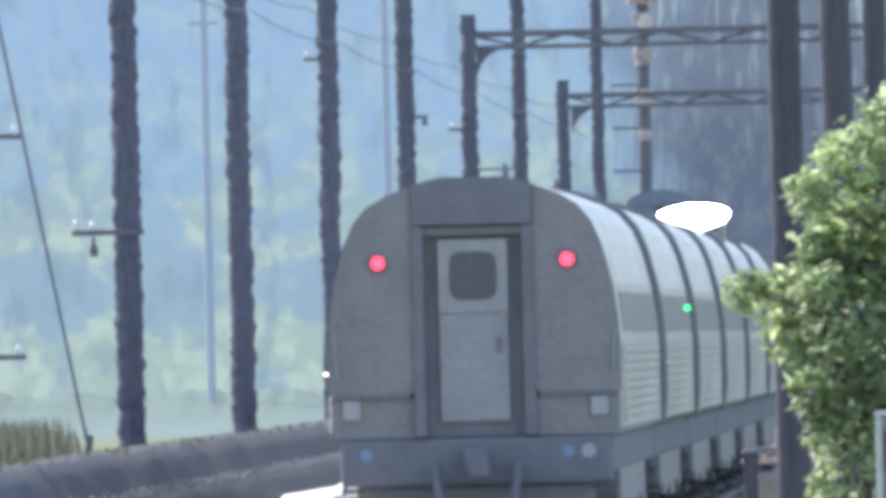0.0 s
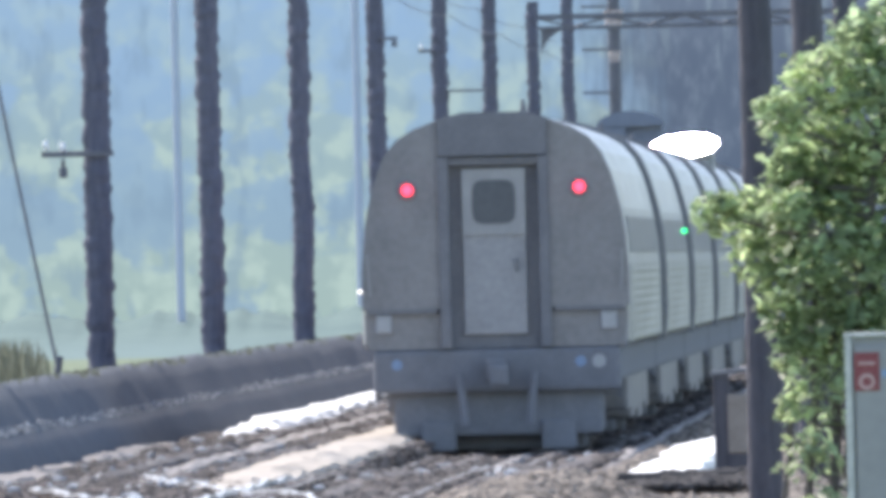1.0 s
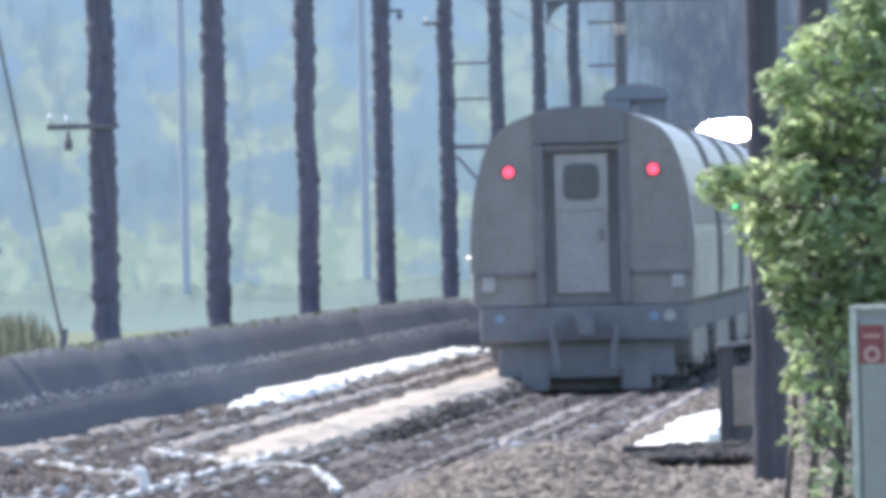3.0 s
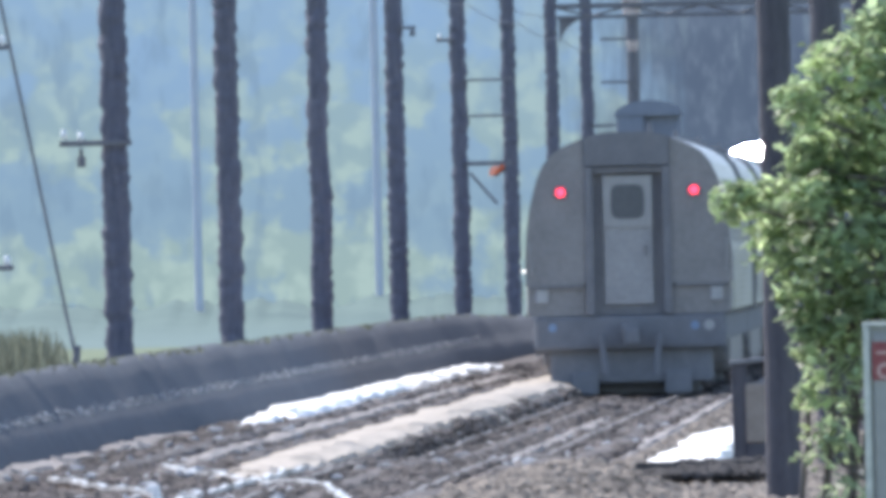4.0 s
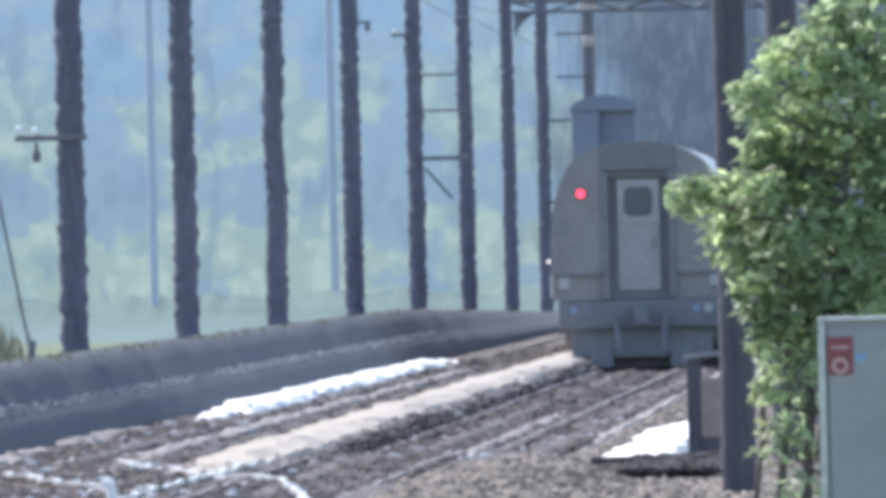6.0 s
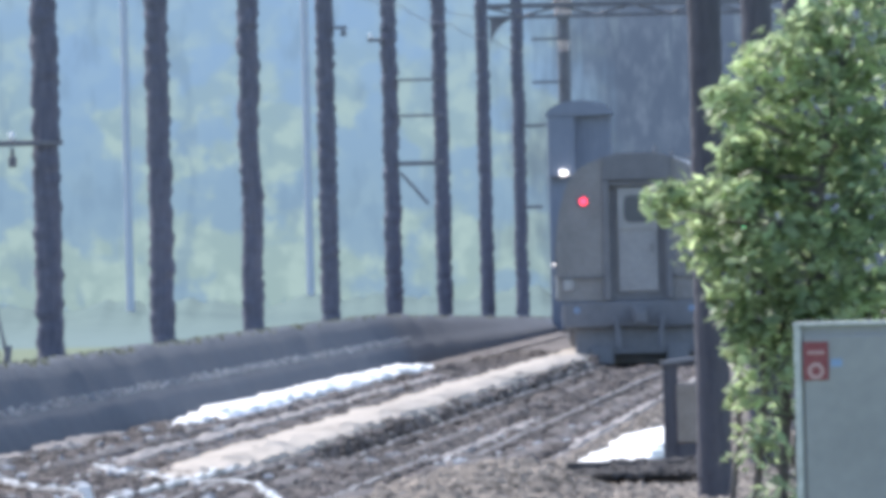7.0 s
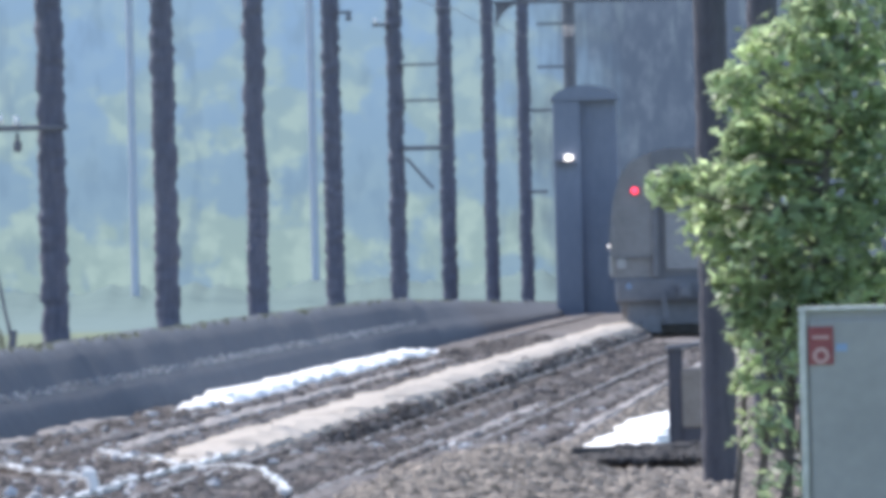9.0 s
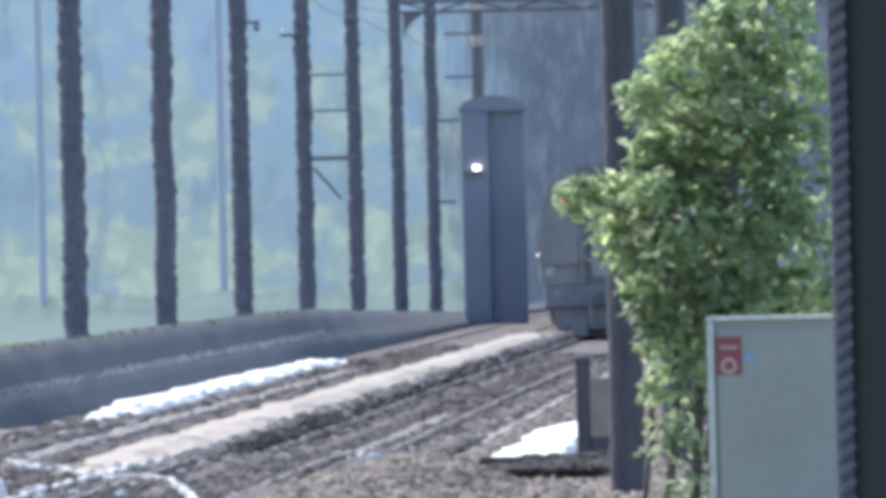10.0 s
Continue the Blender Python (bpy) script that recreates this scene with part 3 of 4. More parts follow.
def bridge(name, x0, x1, y, z, knee, label):
    """A signal bridge: a latticed beam over the tracks with a knee brace and a far leg."""
    b = tagged(new(name), label, "signal bridge", "signal bridges")
    b.location = (x0, y, 0)
    w = x1 - x0
    box_part("top_chord", (w, 0.16, 0.13), (w / 2, -0.25, z + 0.14), M["iron"], b)
    box_part("bottom_chord", (w, 0.16, 0.09), (w / 2, -0.25, z - 0.14), M["iron"], b)
    for i in range(12):
        a, c = w * i / 12, w * (i + 1) / 12
        part("lattice_bar", bm_between(bmesh.new(), (a, -0.25, z - 0.12 if i % 2 else z + 0.12), (c, -0.25, z + 0.12 if i % 2 else z - 0.12), 0.03, seg=6), M["iron"], b)
    arc = [(0.1 + knee * (1 - math.cos(a)), z - 0.15 - knee * (1 - math.sin(a))) for a in [math.pi / 2 * k / 8 for k in range(9)]]
    part("knee_brace", bm_plate(arc + [(0.1, z - 0.13)], -0.3, -0.18), M["iron"], b)
    box_part("leg", (0.3, 0.3, z + 0.4), (w, -0.25, (z + 0.4) / 2 - 0.3), M["iron"], b, bevel=0.02)
    return b


bridge("signal_bridge", track_x(481.5) - 5.62, track_x(481.5) + 6.4, 481.5, 8.36, 0.7, "dark iron signal bridge beam across the tracks")
bridge("signal_bridge", track_x(578.5) - 5.62, track_x(578.5) + 5.5, 578.5, 8.05, 0.8, "hazy dark iron signal bridge beam across the tracks")

mast = tagged(new("lattice_mast"), "slender iron mast with pale sun spots painted on", "mast")
mast.location = (4.2, 640, -0.3)
part("column", bm_cyl(bmesh.new(), 0.19, 0.16, 13, (0, 0, 6.5), seg=12), M["iron"], mast)
# Collars are added where sun spots show on the dark column.
for z, r, h in ((8.0, 0.17, 0.3), (9.05, 0.27, 0.5), (10.2, 0.27, 0.5), (11.2, 0.3, 0.4), (11.9, 0.5, 0.5)):
    part("collar", bm_cyl(bmesh.new(), r * 0.85, r, h, (0, -0.05, z), seg=12), M["sunlit"], mast, "pale collar painted as a sunlit spot")
for z in (6.2, 7.4, 8.6, 9.8):
    box_part("bracket", (0.9, 0.08, 0.07), (-0.45, -0.2, z - 0.4), M["iron"], mast)

tower = tagged(new("relay_tower"), "tall narrow dark-clad steel tower beside the track", "relay tower")
tower.location = (4.30, 601, -0.3)
box_part("cladding", (1.66, 1.5, 5.9), (0, 0, 2.95), M["masonry"], tower, bevel=0.05)
for i in range(6):
    box_part("cladding_rib", (0.05, 0.03, 5.7), (-0.05 + i * 0.15, -0.755, 2.9), M["masonry"], tower, bevel=0.01)
part("domed_cap", bm_plate([(0.90 * math.cos(a), 5.80 + 0.42 * math.sin(a)) for a in [math.pi * k / 14 for k in range(15)]], -1.0, 0.8, 0.03), M["masonry"], tower, "rounded overhanging cap")
box_part("side_pier", (0.72, 0.5, 5.8), (-0.48, -0.72, 2.9), M["masonry"], tower, "front pier", 0.04)
lampbox = box_part("lamp_bracket", (0.5, 0.3, 0.08), (-0.55, -1.03, 4.22), M["iron"], tower)
part("lamp_lens", bm_cyl(bmesh.new(), 0.075, 0.06, 0.2, (-0.44, -1.1, 4.33), (90, 0, 90), 16), M["white_lamp"], lampbox, "small lit white lamp")

for x, y, h in ((-9.55, 760, 14.2), (-3.62, 770, 15.5)):
    fp = tagged(new("distant_pole"), "pale hazy metal pole far behind the bank", "pole", "distant poles")
    fp.location = (x, y, -0.4)
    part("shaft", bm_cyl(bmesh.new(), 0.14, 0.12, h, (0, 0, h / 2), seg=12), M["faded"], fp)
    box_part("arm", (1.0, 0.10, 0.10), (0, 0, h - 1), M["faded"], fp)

guy = tagged(new("guy_wire"), "slanting dark guy cable anchored on the bank", "cable")
part("wire", bm_between(bmesh.new(), (-6.75, 292, 8.8), (-5.25, 292, 0.80), 0.02), M["iron"], guy)
part("anchor", bm_cyl(bmesh.new(), 0.06, 0.04, 0.3, (-5.25, 292, 0.86), (0, 10, 0), 10), M["iron"], guy)


def cable(pts, r, label):
    bm = bmesh.new()
    for a, b in zip(pts, pts[1:]):
        a, b = Vector(a), Vector(b)
        steps = 6
        q = [a.lerp(b, k / steps) - Vector((0, 0, 0.12 * 4 * (k / steps) * (1 - k / steps))) for k in range(steps + 1)]
        for u, v in zip(q, q[1:]):
            bm_between(bm, u, v, r, seg=5)
    ob = tagged(new("overhead_cable", mesh_of("overhead_cable", bm, M["iron"])), label, "cable", "overhead cables")
    return ob


for dx, z0 in ((0.25, 7.0), (-0.3, 7.6)):
    cable([(p.location.x + dx, p.location.y - 0.2, z0 + 0.06 * i) for i, p in enumerate(poles[1:9])], 0.010, "thin dark cable strung along the poles")

# poles beside the gravel
big = [pole_mesh("shaft", 21 + 5 * i, 0.142, 9.0, M["pole_dark"], 0.008) for i in range(3)]
for (x, y), me, r in zip(((2.43, 191), (3.59, 240), (4.74, 285)), big, (1.0, 1.2, 1.1)):
    p = line_pole(x, y, -0.1, me, 0, "thick black tarred timber pole behind the tree", "black poles by the gravel")
    p.children[0].scale = (r, r, 1)
near = tagged(new("black_pole"), "thick black pole with a braided cable guard", "utility pole", "black poles by the gravel")
near.location = (2.83, 120, -0.1)
s = new("shaft", pole_mesh("shaft", 55, 0.21, 6.0, M["black"], 0.004))
s.parent = near
guard = part("cable_guard", bm_cyl(bmesh.new(), 0.05, 0.05, 6.0, (-0.165, -0.15, 2.7), seg=12), M["pole_dark"], near, "dark braided cable guard")
strand = mesh_of("strand", bm_cyl(bmesh.new(), 0.026, 0.026, 0.11, seg=6), M["pole"])
for i in range(66):
    o = new("strand", strand)
    o.parent = guard
    o.matrix_local = pose(-0.165, -0.195, -0.2 + i * 0.09, 0, 50, 0)


# ---------------------------------------------------------------- trackside cabinet, post and timber
cab = tagged(new("signal_cabinet"), "grey metal signal cabinet with a red placard", "signal cabinet")
cab.matrix_world = pose(2.87, 150, -0.12, 0, 0, -6)
box_part("body", (0.84, 0.5, 1.66), (0, 0.25, 0.83), M["cabinet"], cab, bevel=0.012)
box_part("door", (0.76, 0.03, 1.56), (0.02, -0.012, 0.82), M["cabinet"], cab, bevel=0.01)
# Pale strip puts the cabinet's sunlit left edge into colour.
box_part("corner_trim", (0.045, 0.05, 1.66), (-0.405, -0.008, 0.83), M["trim"], cab, "pale strip painted as the sunlit corner edge", 0.008)
box_part("roof", (0.87, 0.56, 0.03), (0, 0.25, 1.675), M["trim"], cab, "", 0.008)
plac = box_part("placard", (0.165, 0.008, 0.25), (-0.285, -0.032, 1.435), M["red"], cab, "red warning placard with a pale ring")
bm = bmesh.new()
for i in range(16):
    a, b = 2 * math.pi * i / 16, 2 * math.pi * (i + 1) / 16
    bm.faces.new([bm.verts.new((-0.285 + math.cos(q) * r, -0.038, 1.37 + math.sin(q) * r)) for q, r in ((a, 0.03), (b, 0.03), (b, 0.055), (a, 0.055))])
part("ring_mark", bm, M["pink"], plac)
box_part("bar_mark", (0.11, 0.004, 0.02), (-0.285, -0.038, 1.49), M["pink"], plac)
box_part("sticker", (0.075, 0.004, 0.05), (-0.15, -0.030, 1.42), M["sticker"], cab, "small faded blue sticker")

stump = tagged(new("relay_post"), "short dark iron post with a brown box and pale cap", "relay post")
stump.location = (2.39, 212, -0.12)
box_part("post", (0.14, 0.2, 1.12), (-0.09, 0, 0.56), M["pole_dark"], stump, "", 0.015)
box_part("case", (0.19, 0.22, 0.55), (0.06, -0.03, 0.66), M["brown"], stump, "weathered brown case", 0.02)
box_part("foot", (0.2, 0.24, 0.4), (0.07, 0, 0.2), M["pole_dark"], stump, "", 0.02)
box_part("cap", (0.36, 0.26, 0.04), (0.0, 0, 1.14), M["under"], stump, "", 0.012, (0, -6, 0))

for i, (x, y, z, a) in enumerate(((1.80, 204.0, 0.09, 2), (1.87, 205.2, 0.03, -3))):
    t = tagged(new("loose_crosstie"), "dark creosoted crosstie lying on the gravel", "crosstie", "loose crossties")
    t.matrix_world = pose(x, y, z, 0, 0, a)
    box_part("timber", (1.06, 0.23, 0.19), (0, 0, 0), M["tie"], t, "", 0.02)


# ---------------------------------------------------------------- leafy tree beside the gravel
def leafy_tree():
    lobes = [(1.90, 2.42, 0.18), (2.18, 2.37, 0.25), (2.28, 2.04, 0.27), (2.41, 3.14, 0.21), (2.72, 3.40, 0.28), (3.05, 3.61, 0.32),
             (3.40, 3.77, 0.37), (2.73, 2.83, 0.35), (3.13, 3.08, 0.39), (3.52, 3.23, 0.39), (2.68, 2.38, 0.37), (3.12, 2.54, 0.45),
             (3.59, 2.66, 0.45), (2.58, 1.90, 0.32), (2.97, 1.94, 0.41), (3.45, 2.01, 0.45), (2.40, 1.61, 0.2), (2.79, 1.47, 0.32),
             (2.43, 0.91, 0.13), (2.68, 1.05, 0.28), (2.58, 0.55, 0.24), (2.71, 0.08, 0.28),
             (3.15, 1.45, 0.38), (3.55, 1.50, 0.40), (2.52, 1.30, 0.22), (2.95, 1.05, 0.32), (2.78, 0.62, 0.28), (2.50, 2.62, 0.2), (2.56, 2.76, 0.22), (2.47, 2.74, 0.13), (2.44, 2.42, 0.18)]
    bx, by = 2.95, 176.0
    rng = np.random.default_rng(11)
    tree = tagged(new("tree"), "leafy green deciduous tree beside the black pole", "tree")
    tree.location = (bx, by, -0.15)
    bm = bmesh.new()
    trunk = [Vector((0, 0, 0)), Vector((-0.05, 0.05, 0.7)), Vector((0.05, 0.0, 1.4)), Vector((0.1, 0.05, 2.2)), Vector((0.2, 0, 3.1)), Vector((0.4, 0, 3.9))]
    for i, (a, b) in enumerate(zip(trunk, trunk[1:])):
        bm_between(bm, a, b, 0.075 - 0.012 * i, 0.063 - 0.012 * i, 9)
    part("trunk", bm, M["bark"], tree, "", True)
    for x0, x1, top, r in ((-0.42, -0.30, 2.2, 0.035), (-0.22, -0.16, 1.9, 0.045), (0.20, 0.12, 2.4, 0.05), (0.42, 0.5, 2.0, 0.035), (-0.62, -0.5, 1.5, 0.025)):
        bm = bmesh.new()
        knee = Vector(((x0 + x1) / 2 + 0.04, 0.1, top * 0.5))
        bm_between(bm, (x0, 0.1, 0), knee, r, r * 0.85, 8)
        bm_between(bm, knee, (x1, 0.1, top), r * 0.85, r * 0.5, 8)
        part("stem", bm, M["bark"], tree, "grey-brown side stem", True)
    verts, faces = [], []
    for x, z, r in lobes:
        dy = rng.uniform(-0.5, 0.5)
        c = np.array([x - bx, dy, z + 0.15])
        near_z = min(max(c[2] - r * 1.3, 0.2), 3.7)
        k = next(i for i in range(5) if trunk[i + 1].z >= near_z or i == 4)
        f = (near_z - trunk[k].z) / (trunk[k + 1].z - trunk[k].z)
        bm = bmesh.new()
        start = trunk[k].lerp(trunk[k + 1], min(1, max(0, f)))
        mid = start.lerp(Vector(c), 0.55) + Vector((0, 0, -0.06))
        bm_between(bm, start, mid, 0.022, 0.014, 6)
        bm_between(bm, mid, Vector(c), 0.014, 0.006, 6)
        for q in range(5):
            d = rng.normal(0, 1, 3)
            d = d / np.linalg.norm(d) * r * 0.85
            bm_between(bm, Vector(c), Vector(c + d), 0.006, 0.003, 5)
        part("limb", bm, M["bark"], tree)
        for i in range(int((1900 if z > 1.2 else 480) * r * r) + (80 if z > 1.2 else 28)):
            d = rng.normal(0, 1, 3) + np.array([0, 0, 0.35])
            d /= np.linalg.norm(d)
            p = c + d * r * (0.45 + (0.62 if rng.random() < 0.86 else 0.95) * rng.random() ** 0.7) * np.array([1, 1.1, 0.88])
            n = Vector((rng.normal(0, 0.6), rng.normal(0, 0.6) - 0.2, 0.75)).normalized()
            t = n.cross(Vector((rng.normal(), rng.normal(), rng.normal()))).normalized()
            s, u = n.cross(t), rng.uniform(0.042, 0.092)
            p = Vector(p)
            k = len(verts)
            verts += [p - t * u, p + s * u * 0.55 - t * u * 0.15 + n * u * 0.12, p + t * u, p - s * u * 0.55 - t * u * 0.15 + n * u * 0.12]
            faces += [(k, k + 1, k + 2), (k, k + 2, k + 3)]
    me = bpy.data.meshes.new("crown")
    me.from_pydata([v[:] for v in verts], [], faces)
    me.materials.append(M["leaf"])
    crown = new("crown", me)
    crown.parent = tree
    tagged(crown, "many small bright green leaves", kind="stuff")
    return tree


leafy_tree()

# ---------------------------------------------------------------- train
LENGTH = 25.6
SIDE = [(0.0, 3.86), (0.35, 3.85), (0.66, 3.79), (0.95, 3.68), (1.15, 3.56), (1.30, 3.38), (1.40, 3.15), (1.46, 2.94), (1.52, 2.70)]
LOWER = [(1.60, 1.95), (1.60, 1.46), (1.56, 1.05)]
OUTLINE = SIDE + [(1.57, 2.35)] + LOWER
FULL = [(-x, z) for x, z in OUTLINE[:0:-1]] + OUTLINE


def body_section():
    """The car's cross section with fluted steel below the windows."""
    pts = list(SIDE) + [(1.57, 2.35), (1.60, 2.02)]
    for i in range(9):
        z = 1.98 - i * 0.10
        pts += [(1.60, z), (1.603, z - 0.025), (1.603, z - 0.055), (1.5995, z - 0.08)]
    pts.append((1.55, 1.05))
    return pts


def make_coach(lit, glint):
    car = tagged(new("passenger_coach"), "steel passenger coach with dull grey end and red tail lamps" if lit else "fluted stainless steel passenger coach",
                 "passenger coach", "coaches of the train")
    half = body_section()
    sec = [(-x, z) for x, z in half[:0:-1]] + half
    bm = bmesh.new()
    ys = [0.0, 0.12, LENGTH - 0.12, LENGTH]
    rows = []
    for i, y in enumerate(ys):
        k = 0.985 if i in (0, 3) else 1.0
        rows.append([bm.verts.new((x * k, y, 2.2 + (z - 2.2) * k)) for x, z in sec])
    for a, b in zip(rows, rows[1:]):
        for i in range(len(sec) - 1):
            bm.faces.new((a[i], a[i + 1], b[i + 1], b[i]))
        bm.faces.new((a[-1], a[0], b[0], b[-1]))
    bm.faces.new(rows[0])
    bm.faces.new(rows[-1][::-1])
    part("body", bm, M["steel"], car)
    for y in ((LENGTH - 0.75,) if lit else (0.15, LENGTH - 0.75)):
        bm = bmesh.new()
        rings = []
        for k, yy in ((0.985, y), (1.034, y), (1.034, y + 0.5), (0.985, y + 0.5)):
            rings.append([bm.verts.new((x * k, yy, 2.2 + (z - 2.2) * k)) for x, z in FULL])
        for lo, hi in zip(rings, rings[1:]):
            for i in range(len(FULL) - 1):
                bm.faces.new((lo[i], lo[i + 1], hi[i + 1], hi[i]))
        part("end_band", bm, M["seam"], car, "grimy dark raised band at the car end")
    # windows along both sides
    pane = mesh_of("window", bm_box(bmesh.new(), (0.03, 1.45, 0.44), bevel=0.008), M["side_glass"])
    for s in (-1, 1):
        for i in range(11):
            w = new("window", pane)
            w.parent = car
            w.matrix_local = pose(s * 1.568, 3.0 + i * 1.95, 2.38, 0, s * -6, 0)
        box_part("vestibule_door", (0.03, 0.85, 0.95), (s * 1.602, 1.25, 1.55), M["steel"], car, "", 0.01)
    # rear end
    part("end_wall", bm_plate(clip(clip(FULL, 1, 0, -0.72), -1, 0, -0.72), -0.02, 0.05), M["end_dark"], car, "dark recessed end wall")
    for s in (-1, 1):
        corner = clip(FULL, s, 0, 0.66)
        part("end_panel", bm_plate(clip(corner, 0, 1, 1.53), -0.16, 0.02, 0.03), M["end"], car, "dull grey upper end panel")
        part("end_panel", bm_plate([(x * 0.985, z) for x, z in clip(clip(corner, 0, -1, -1.48), 0, 1, 1.02)], -0.11, 0.02, 0.02), M["end"], car, "dull grey lower end panel")
        # Dark strip put in as the shadow line between upper and lower panels.
        box_part("ledge", (0.82, 0.06, 0.05), (s * 1.12, -0.15, 1.505), M["end_dark"], car)
        box_part("collision_post", (0.13, 0.2, 2.3), (s * 0.60, -0.11, 2.2), M["end_dark"], car, "", 0.02)
        box_part("marker_light", (0.20, 0.05, 0.23), (s * 1.35, -0.13, 1.36), M["lens"], car, "milky square marker light", 0.03)
        lampm = M["red_lamp"] if lit else M["end_dark"]
        lamp = part("lamp_housing", bm_cyl(bmesh.new(), 0.12, 0.11, 0.06, (s * 1.03, -0.17, 2.96), (90, 0, 0), 20), M["end_dark"], car)
        part("tail_lamp", bm_cyl(bmesh.new(), 0.064, 0.055, 0.05, (s * 1.03, -0.215, 2.96), (90, 0, 0), 20), lampm, lamp, "glowing red tail lamp" if lit else "")
        part("connector_cap", bm_cyl(bmesh.new(), 0.065, 0.065, 0.08, (s * (1.0 if s > 0 else 1.2), -0.14, 0.87), (90, 0, 0), 14), M["blue"], car, "blue cable connector cap")
        part("grab_iron", bm_between(bmesh.new(), (s * 1.50, -0.19, 1.7), (s * 1.53, -0.19, 2.2), 0.014), M["frame"], car)
        part("hose", bm_between(bmesh.new(), (s * 0.45, -0.35, 0.75), (s * 0.38, -0.42, 0.12), 0.05), M["under"], car)
    part("connector_cap", bm_cyl(bmesh.new(), 0.085, 0.08, 0.08, (1.22, -0.14, 0.87), (90, 0, 0), 14), M["lens"], car, "white connector cap")
    hood = [(-0.655, 3.36), (0.655, 3.36), (0.655, 3.80), (0.35, 3.875), (-0.35, 3.875), (-0.655, 3.80)]
    part("end_hood", bm_plate(hood, -0.22, 0.02, 0.03), M["end_dark"], car, "dark hood over the end door")
    box_part("door_lintel", (1.2, 0.12, 0.1), (0, -0.1, 3.29), M["end_dark"], car, "", 0.02)
    d = box_part("end_door", (0.76, 0.05, 1.98), (0, -0.055, 2.20), M["door"], car, "light grey end door with a dark window", 0.02)
    bm = bmesh.new()
    for size, at in (((0.15, 0.03, 0.80), (-0.305, -0.09, 2.80)), ((0.15, 0.03, 0.80), (0.305, -0.09, 2.80)), ((0.46, 0.03, 0.17), (0, -0.09, 3.115)), ((0.46, 0.03, 0.17), (0, -0.09, 2.485))):
        bm_box(bm, size, at, bevel=0.008)
    part("window_frame", bm, M["frame"], d, "pale window frame")
    round_pane = [(0.26 * math.copysign(abs(math.cos(a)) ** 0.45, math.cos(a)), 2.80 + 0.265 * math.copysign(abs(math.sin(a)) ** 0.45, math.sin(a))) for a in [2 * math.pi * (k + 0.5) / 32 for k in range(32)]]
    part("pane", bm_plate(round_pane, -0.112, -0.085), M["glass"], d, "dark rounded glass pane")
    part("door_handle", bm_between(bmesh.new(), (0.27, -0.12, 1.95), (0.27, -0.12, 2.12), 0.015), M["end_dark"], d)
    part("antenna", bm_between(bmesh.new(), (0.37, 0.3, 3.84), (0.37, 0.3, 4.02), 0.05, 0.02), M["end_dark"], car)
    # underframe, coupler and wheels
    box_part("underframe", (2.98, LENGTH - 0.1, 0.42), (0, LENGTH / 2, 0.84), M["under"], car, "grimy dark underframe", 0.06)
    box_part("buffer_beam", (2.96, 0.3, 0.52), (0, -0.02, 0.78), M["under"], car, "", 0.06)
    box_part("skirt", (2.5, 0.2, 0.56), (0, 0.12, 0.28), M["pit"], car, "grimy skirt below the buffer beam, greyed for haze", 0.05)
    box_part("truck_end", (2.1, 0.5, 0.5), (0, 0.75, 0.08), M["pit"], car, "", 0.05)
    for s in (-1, 1):
        box_part("track_guard", (0.42, 0.14, 0.36), (s * 0.72, 0.0, -0.0), M["pit"], car, "", 0.04)
    for y, l, h in ((6.1, 2.0, 0.5), (8.6, 2.2, 0.62), (11.2, 2.3, 0.55), (14.2, 2.9, 0.66), (17.2, 2.0, 0.5), (19.6, 1.6, 0.58)):
        box_part("equipment_box", (2.94, l, h), (0, y, 0.74 - h / 2), M["end"], car, "grey underfloor equipment box", 0.05)
    box_part("brake_gear", (2.5, 0.9, 0.5), (0, 0.8, 0.28), M["under"], car, "", 0.06)
    coupler = box_part("coupler", (0.26, 0.55, 0.24), (0, -0.3, 0.80), M["under"], car, "", 0.04)
    box_part("knuckle", (0.24, 0.16, 0.26), (0.03, -0.6, 0.72), M["under"], coupler, "", 0.05)
    for s in (-1, 1):
        box_part("step", (0.5, 0.3, 0.05), (s * 1.22, 0.25, 0.48), M["under"], car)
        box_part("step_hanger", (0.04, 0.2, 0.35), (s * 1.46, 0.2, 0.60), M["under"], car)
    for y in (3.0, LENGTH - 3.0):
        bogie = box_part("bogie", (2.3, 2.9, 0.26), (0, y, 0.44), M["under"], car, "", 0.05)
        for wy in (-1.3, 1.3):
            part("axle", bm_cyl(bmesh.new(), 0.08, 0.08, 1.5, (0, y + wy, 0.26), (0, 90, 0), 12), M["under"], bogie)
            for s in (-1, 1):
                bm = bm_cyl(bmesh.new(), 0.46, 0.455, 0.13, (s * 0.735, y + wy, 0.26), (0, 90, 0), 28)
                bm_cyl(bm, 0.485, 0.485, 0.03, (s * 0.68, y + wy, 0.26), (0, 90, 0), 28)
                part("wheel", bm, M["rail"], bogie)
    if lit:
        part("side_lamp", bm_cyl(bmesh.new(), 0.014, 0.014, 0.05, (-1.63, 0.2, 1.76), (0, 90, 0), 12), M["white_lamp"], car, "small white side lamp")
    if not lit:
        part("gangway", bm_box(bmesh.new(), (1.3, 0.9, 2.5), (0, -0.42, 2.2), bevel=0.04), M["under"], car, "dark flexible gangway")
    if glint:
        # Added disc, tilted midway between sun and viewer to throw the roof glint.
        n = (SUN + Vector((0, -1, 0))).normalized()
        turn = n.to_track_quat("Z", "Y").to_matrix().to_4x4()
        bm = bmesh.new()
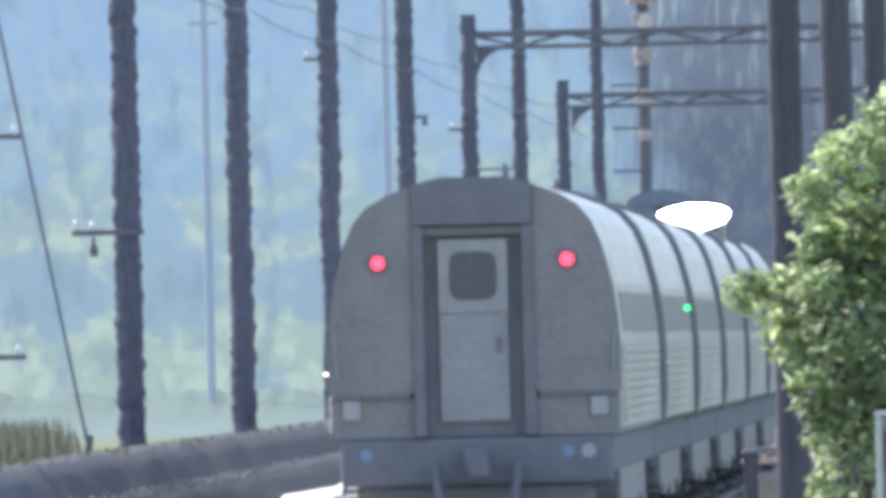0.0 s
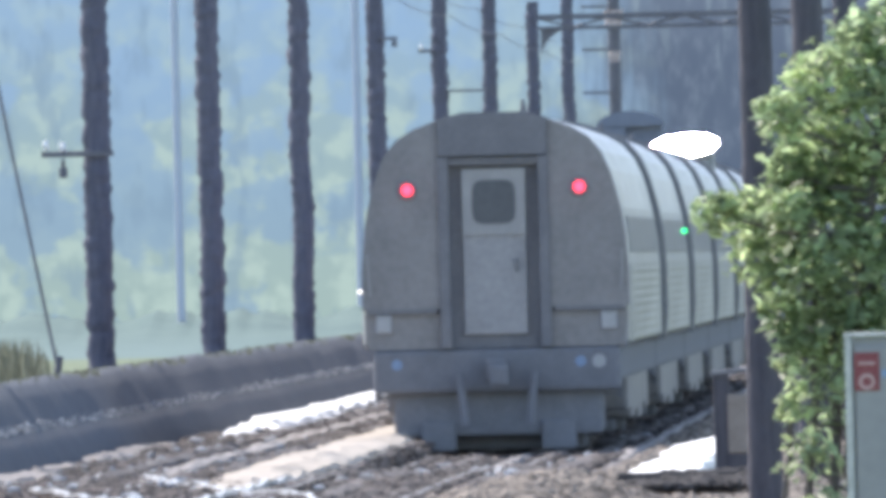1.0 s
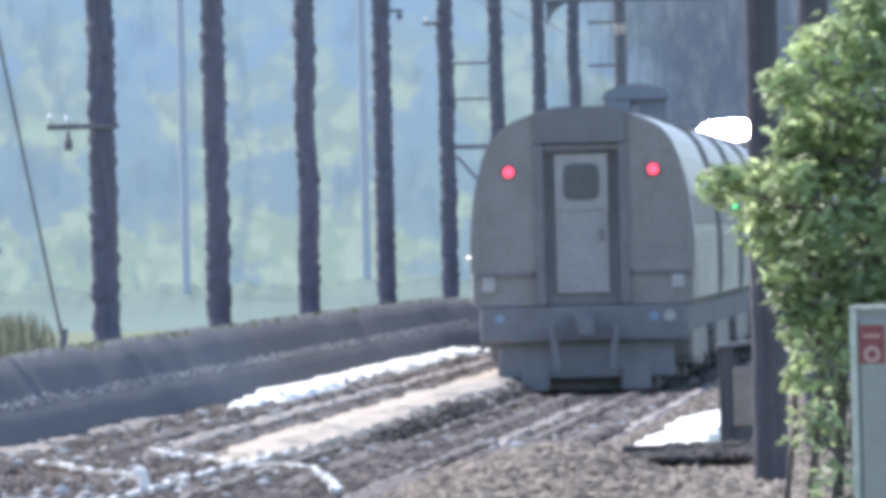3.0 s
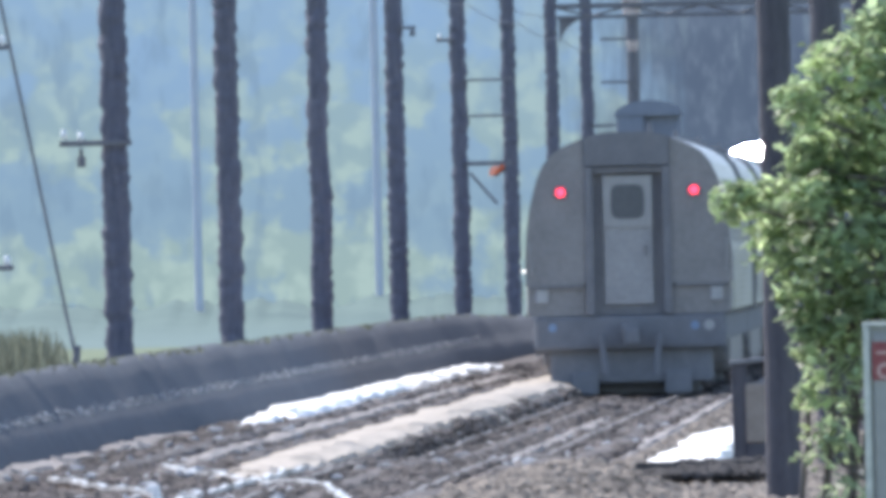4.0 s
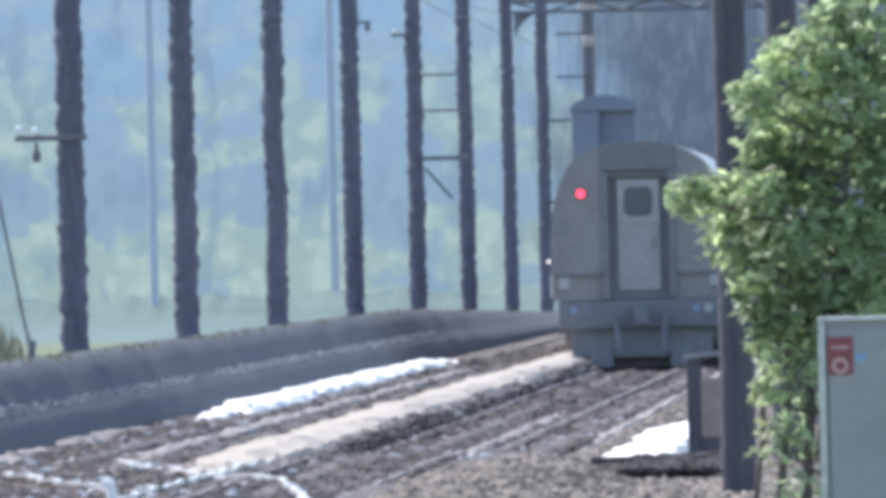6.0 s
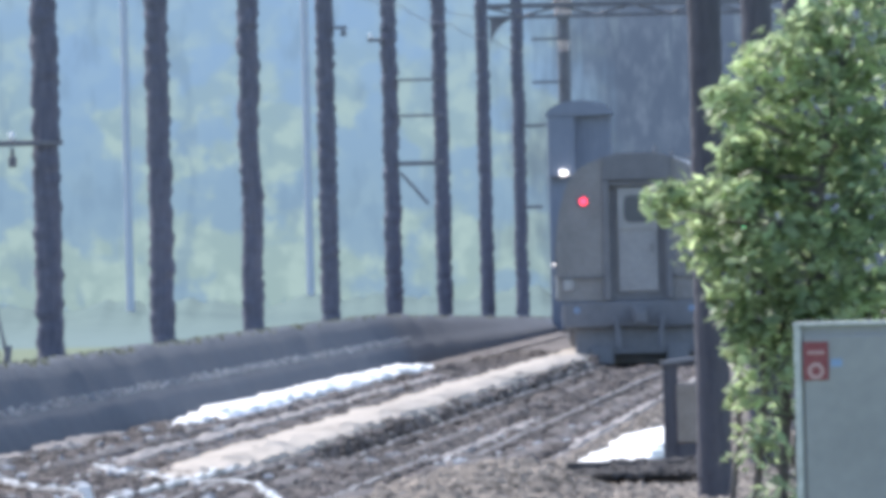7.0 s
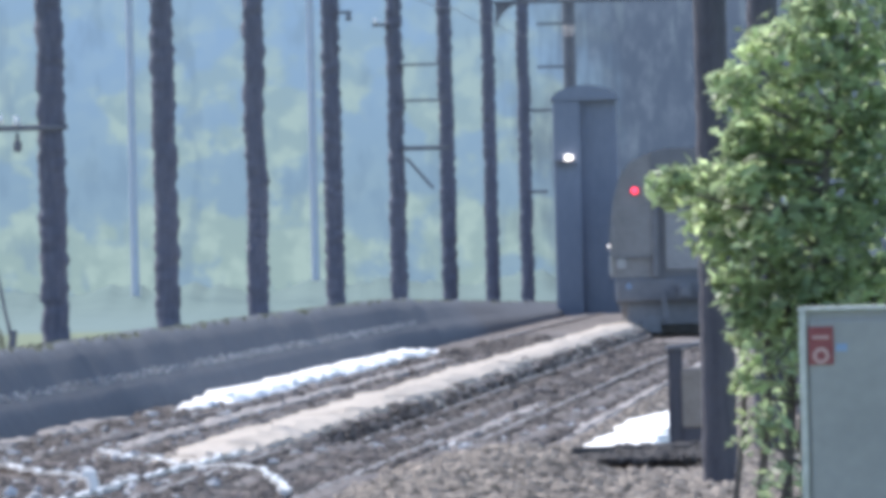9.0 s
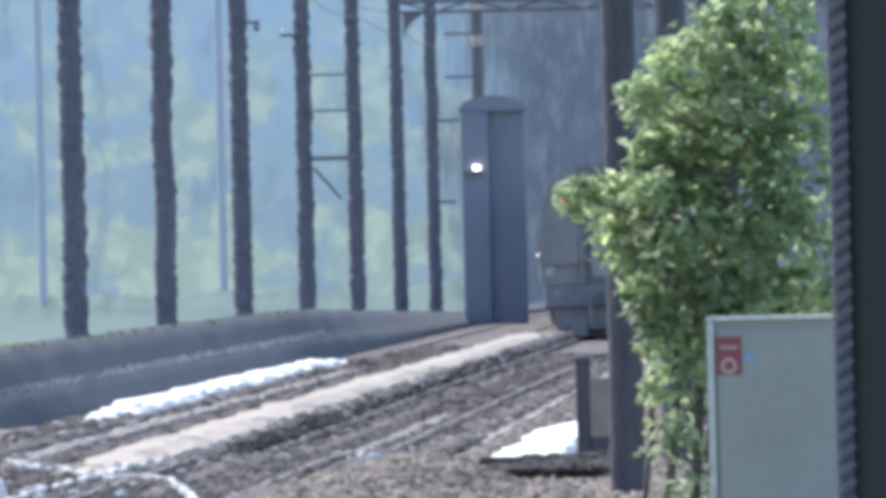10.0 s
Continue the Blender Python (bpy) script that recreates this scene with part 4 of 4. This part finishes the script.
        bmesh.ops.create_cone(bm, cap_ends=True, segments=28, radius1=1, radius2=0.96, depth=1, matrix=Matrix.Translation((0.70, 6.0, 3.93)) @ turn @ Matrix.Diagonal((0.84, 0.30, 0.04, 1)))
        part("roof_hatch", bm, M["polish"], car, "polished disc added to the roof to glint in the sun")
        box_part("hatch_coaming", (1.1, 0.4, 0.4), (0.68, 6.25, 3.70), M["steel"], car, "", 0.05)
    return car


rear_car = make_coach(True, False)
plain_car = make_coach(False, False)
glint_car = make_coach(False, True)
train = [rear_car, plain_car, copy_thing(plain_car, Matrix()), copy_thing(plain_car, Matrix()), glint_car, copy_thing(plain_car, Matrix())]
part("side_signal", bm_cyl(bmesh.new(), 0.03, 0.026, 0.08, (1.60, 20.5, 2.45), (0, 90, 0), 12), M["green_lamp"], plain_car, "small green signal lamp")
part("side_lamp", bm_cyl(bmesh.new(), 0.016, 0.014, 0.05, (1.63, 0.75, 1.78), (0, 90, 0), 12), M["white_lamp"], plain_car, "small white side lamp")


# ---------------------------------------------------------------- insects
def insect(name, wing, label, size):
    b = tagged(new(name), label, "butterfly")
    part("body", bm_cyl(bmesh.new(), 0.006 * size, 0.003 * size, 0.05 * size, (0, 0, 0), (90, 0, 0), 8), M["black"], b)
    for s, lift in ((-1, 24), (1, 40)):
        bm = bmesh.new()
        pts = [(0.0, 0.012), (0.018, 0.020), (0.042, 0.012), (0.050, -0.002), (0.040, -0.012), (0.030, -0.028), (0.012, -0.030), (0.0, -0.012)]
        top = [bm.verts.new((s * x * size, y * size, 0.0008)) for x, y in pts]
        low = [bm.verts.new((s * x * size, y * size, -0.0008)) for x, y in pts]
        bm.faces.new(top)
        bm.faces.new(low[::-1])
        for i in range(len(pts)):
            j = (i + 1) % len(pts)
            bm.faces.new((top[i], low[i], low[j], top[j]))
        w = part("wing", bm, wing, b)
        w.matrix_local = pose(0, 0, 0, 0, -s * lift, 0)
    return b


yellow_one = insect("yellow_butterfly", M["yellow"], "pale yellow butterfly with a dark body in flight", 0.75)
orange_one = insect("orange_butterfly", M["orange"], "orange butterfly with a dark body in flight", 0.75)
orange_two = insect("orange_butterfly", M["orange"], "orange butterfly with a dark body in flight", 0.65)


# ---------------------------------------------------------------- crossties, last
tie_mesh = mesh_of("crosstie", bm_box(bmesh.new(), (2.55, 0.22, 0.16), bevel=0.012), M["tie"])
for tr, centre, y0, n, wide in ((main_track, 0.0, 182.0, 290, 1.0), (side_track, -2.655, 228.0, 200, 0.92)):
    for i in range(n):
        y = y0 + i * 0.62
        t = new("crosstie", tie_mesh)
        t.parent = tr
        t.matrix_local = pose(track_x(y) + centre + random.uniform(-0.04, 0.04), y, -0.135 - (dip(y) if tr is main_track else 0.0) + random.uniform(-0.012, 0.012), 0, 0, random.uniform(-2, 2) - 1.35)
        t.scale = (wide, 1, 1)


# ---------------------------------------------------------------- movement
def motions():
    times = [0.5 * i for i in range(21)]
    for k, car in enumerate(train):
        rows = []
        for t in times:
            y = 250.0 + 24.5 * t + 0.4 * t * t + k * (LENGTH + 0.9)
            rows.append((t, pose(track_x(y), y, 0, 0, 0, heading(y))))
        walk(car, rows)
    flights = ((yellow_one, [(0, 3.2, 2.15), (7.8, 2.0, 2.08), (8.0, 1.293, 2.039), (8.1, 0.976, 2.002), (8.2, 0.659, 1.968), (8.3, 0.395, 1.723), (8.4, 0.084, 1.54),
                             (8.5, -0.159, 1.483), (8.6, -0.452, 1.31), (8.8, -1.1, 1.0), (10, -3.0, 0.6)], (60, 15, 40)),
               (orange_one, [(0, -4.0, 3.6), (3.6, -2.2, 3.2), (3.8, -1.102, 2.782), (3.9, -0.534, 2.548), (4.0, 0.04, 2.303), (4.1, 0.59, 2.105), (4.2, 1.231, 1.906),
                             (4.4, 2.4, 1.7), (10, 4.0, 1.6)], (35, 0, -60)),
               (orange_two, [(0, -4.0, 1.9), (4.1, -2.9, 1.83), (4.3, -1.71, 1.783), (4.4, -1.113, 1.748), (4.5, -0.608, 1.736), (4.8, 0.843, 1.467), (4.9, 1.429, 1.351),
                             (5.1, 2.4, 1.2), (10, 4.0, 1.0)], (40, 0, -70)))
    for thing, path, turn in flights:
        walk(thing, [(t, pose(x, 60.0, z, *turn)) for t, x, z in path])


motions()
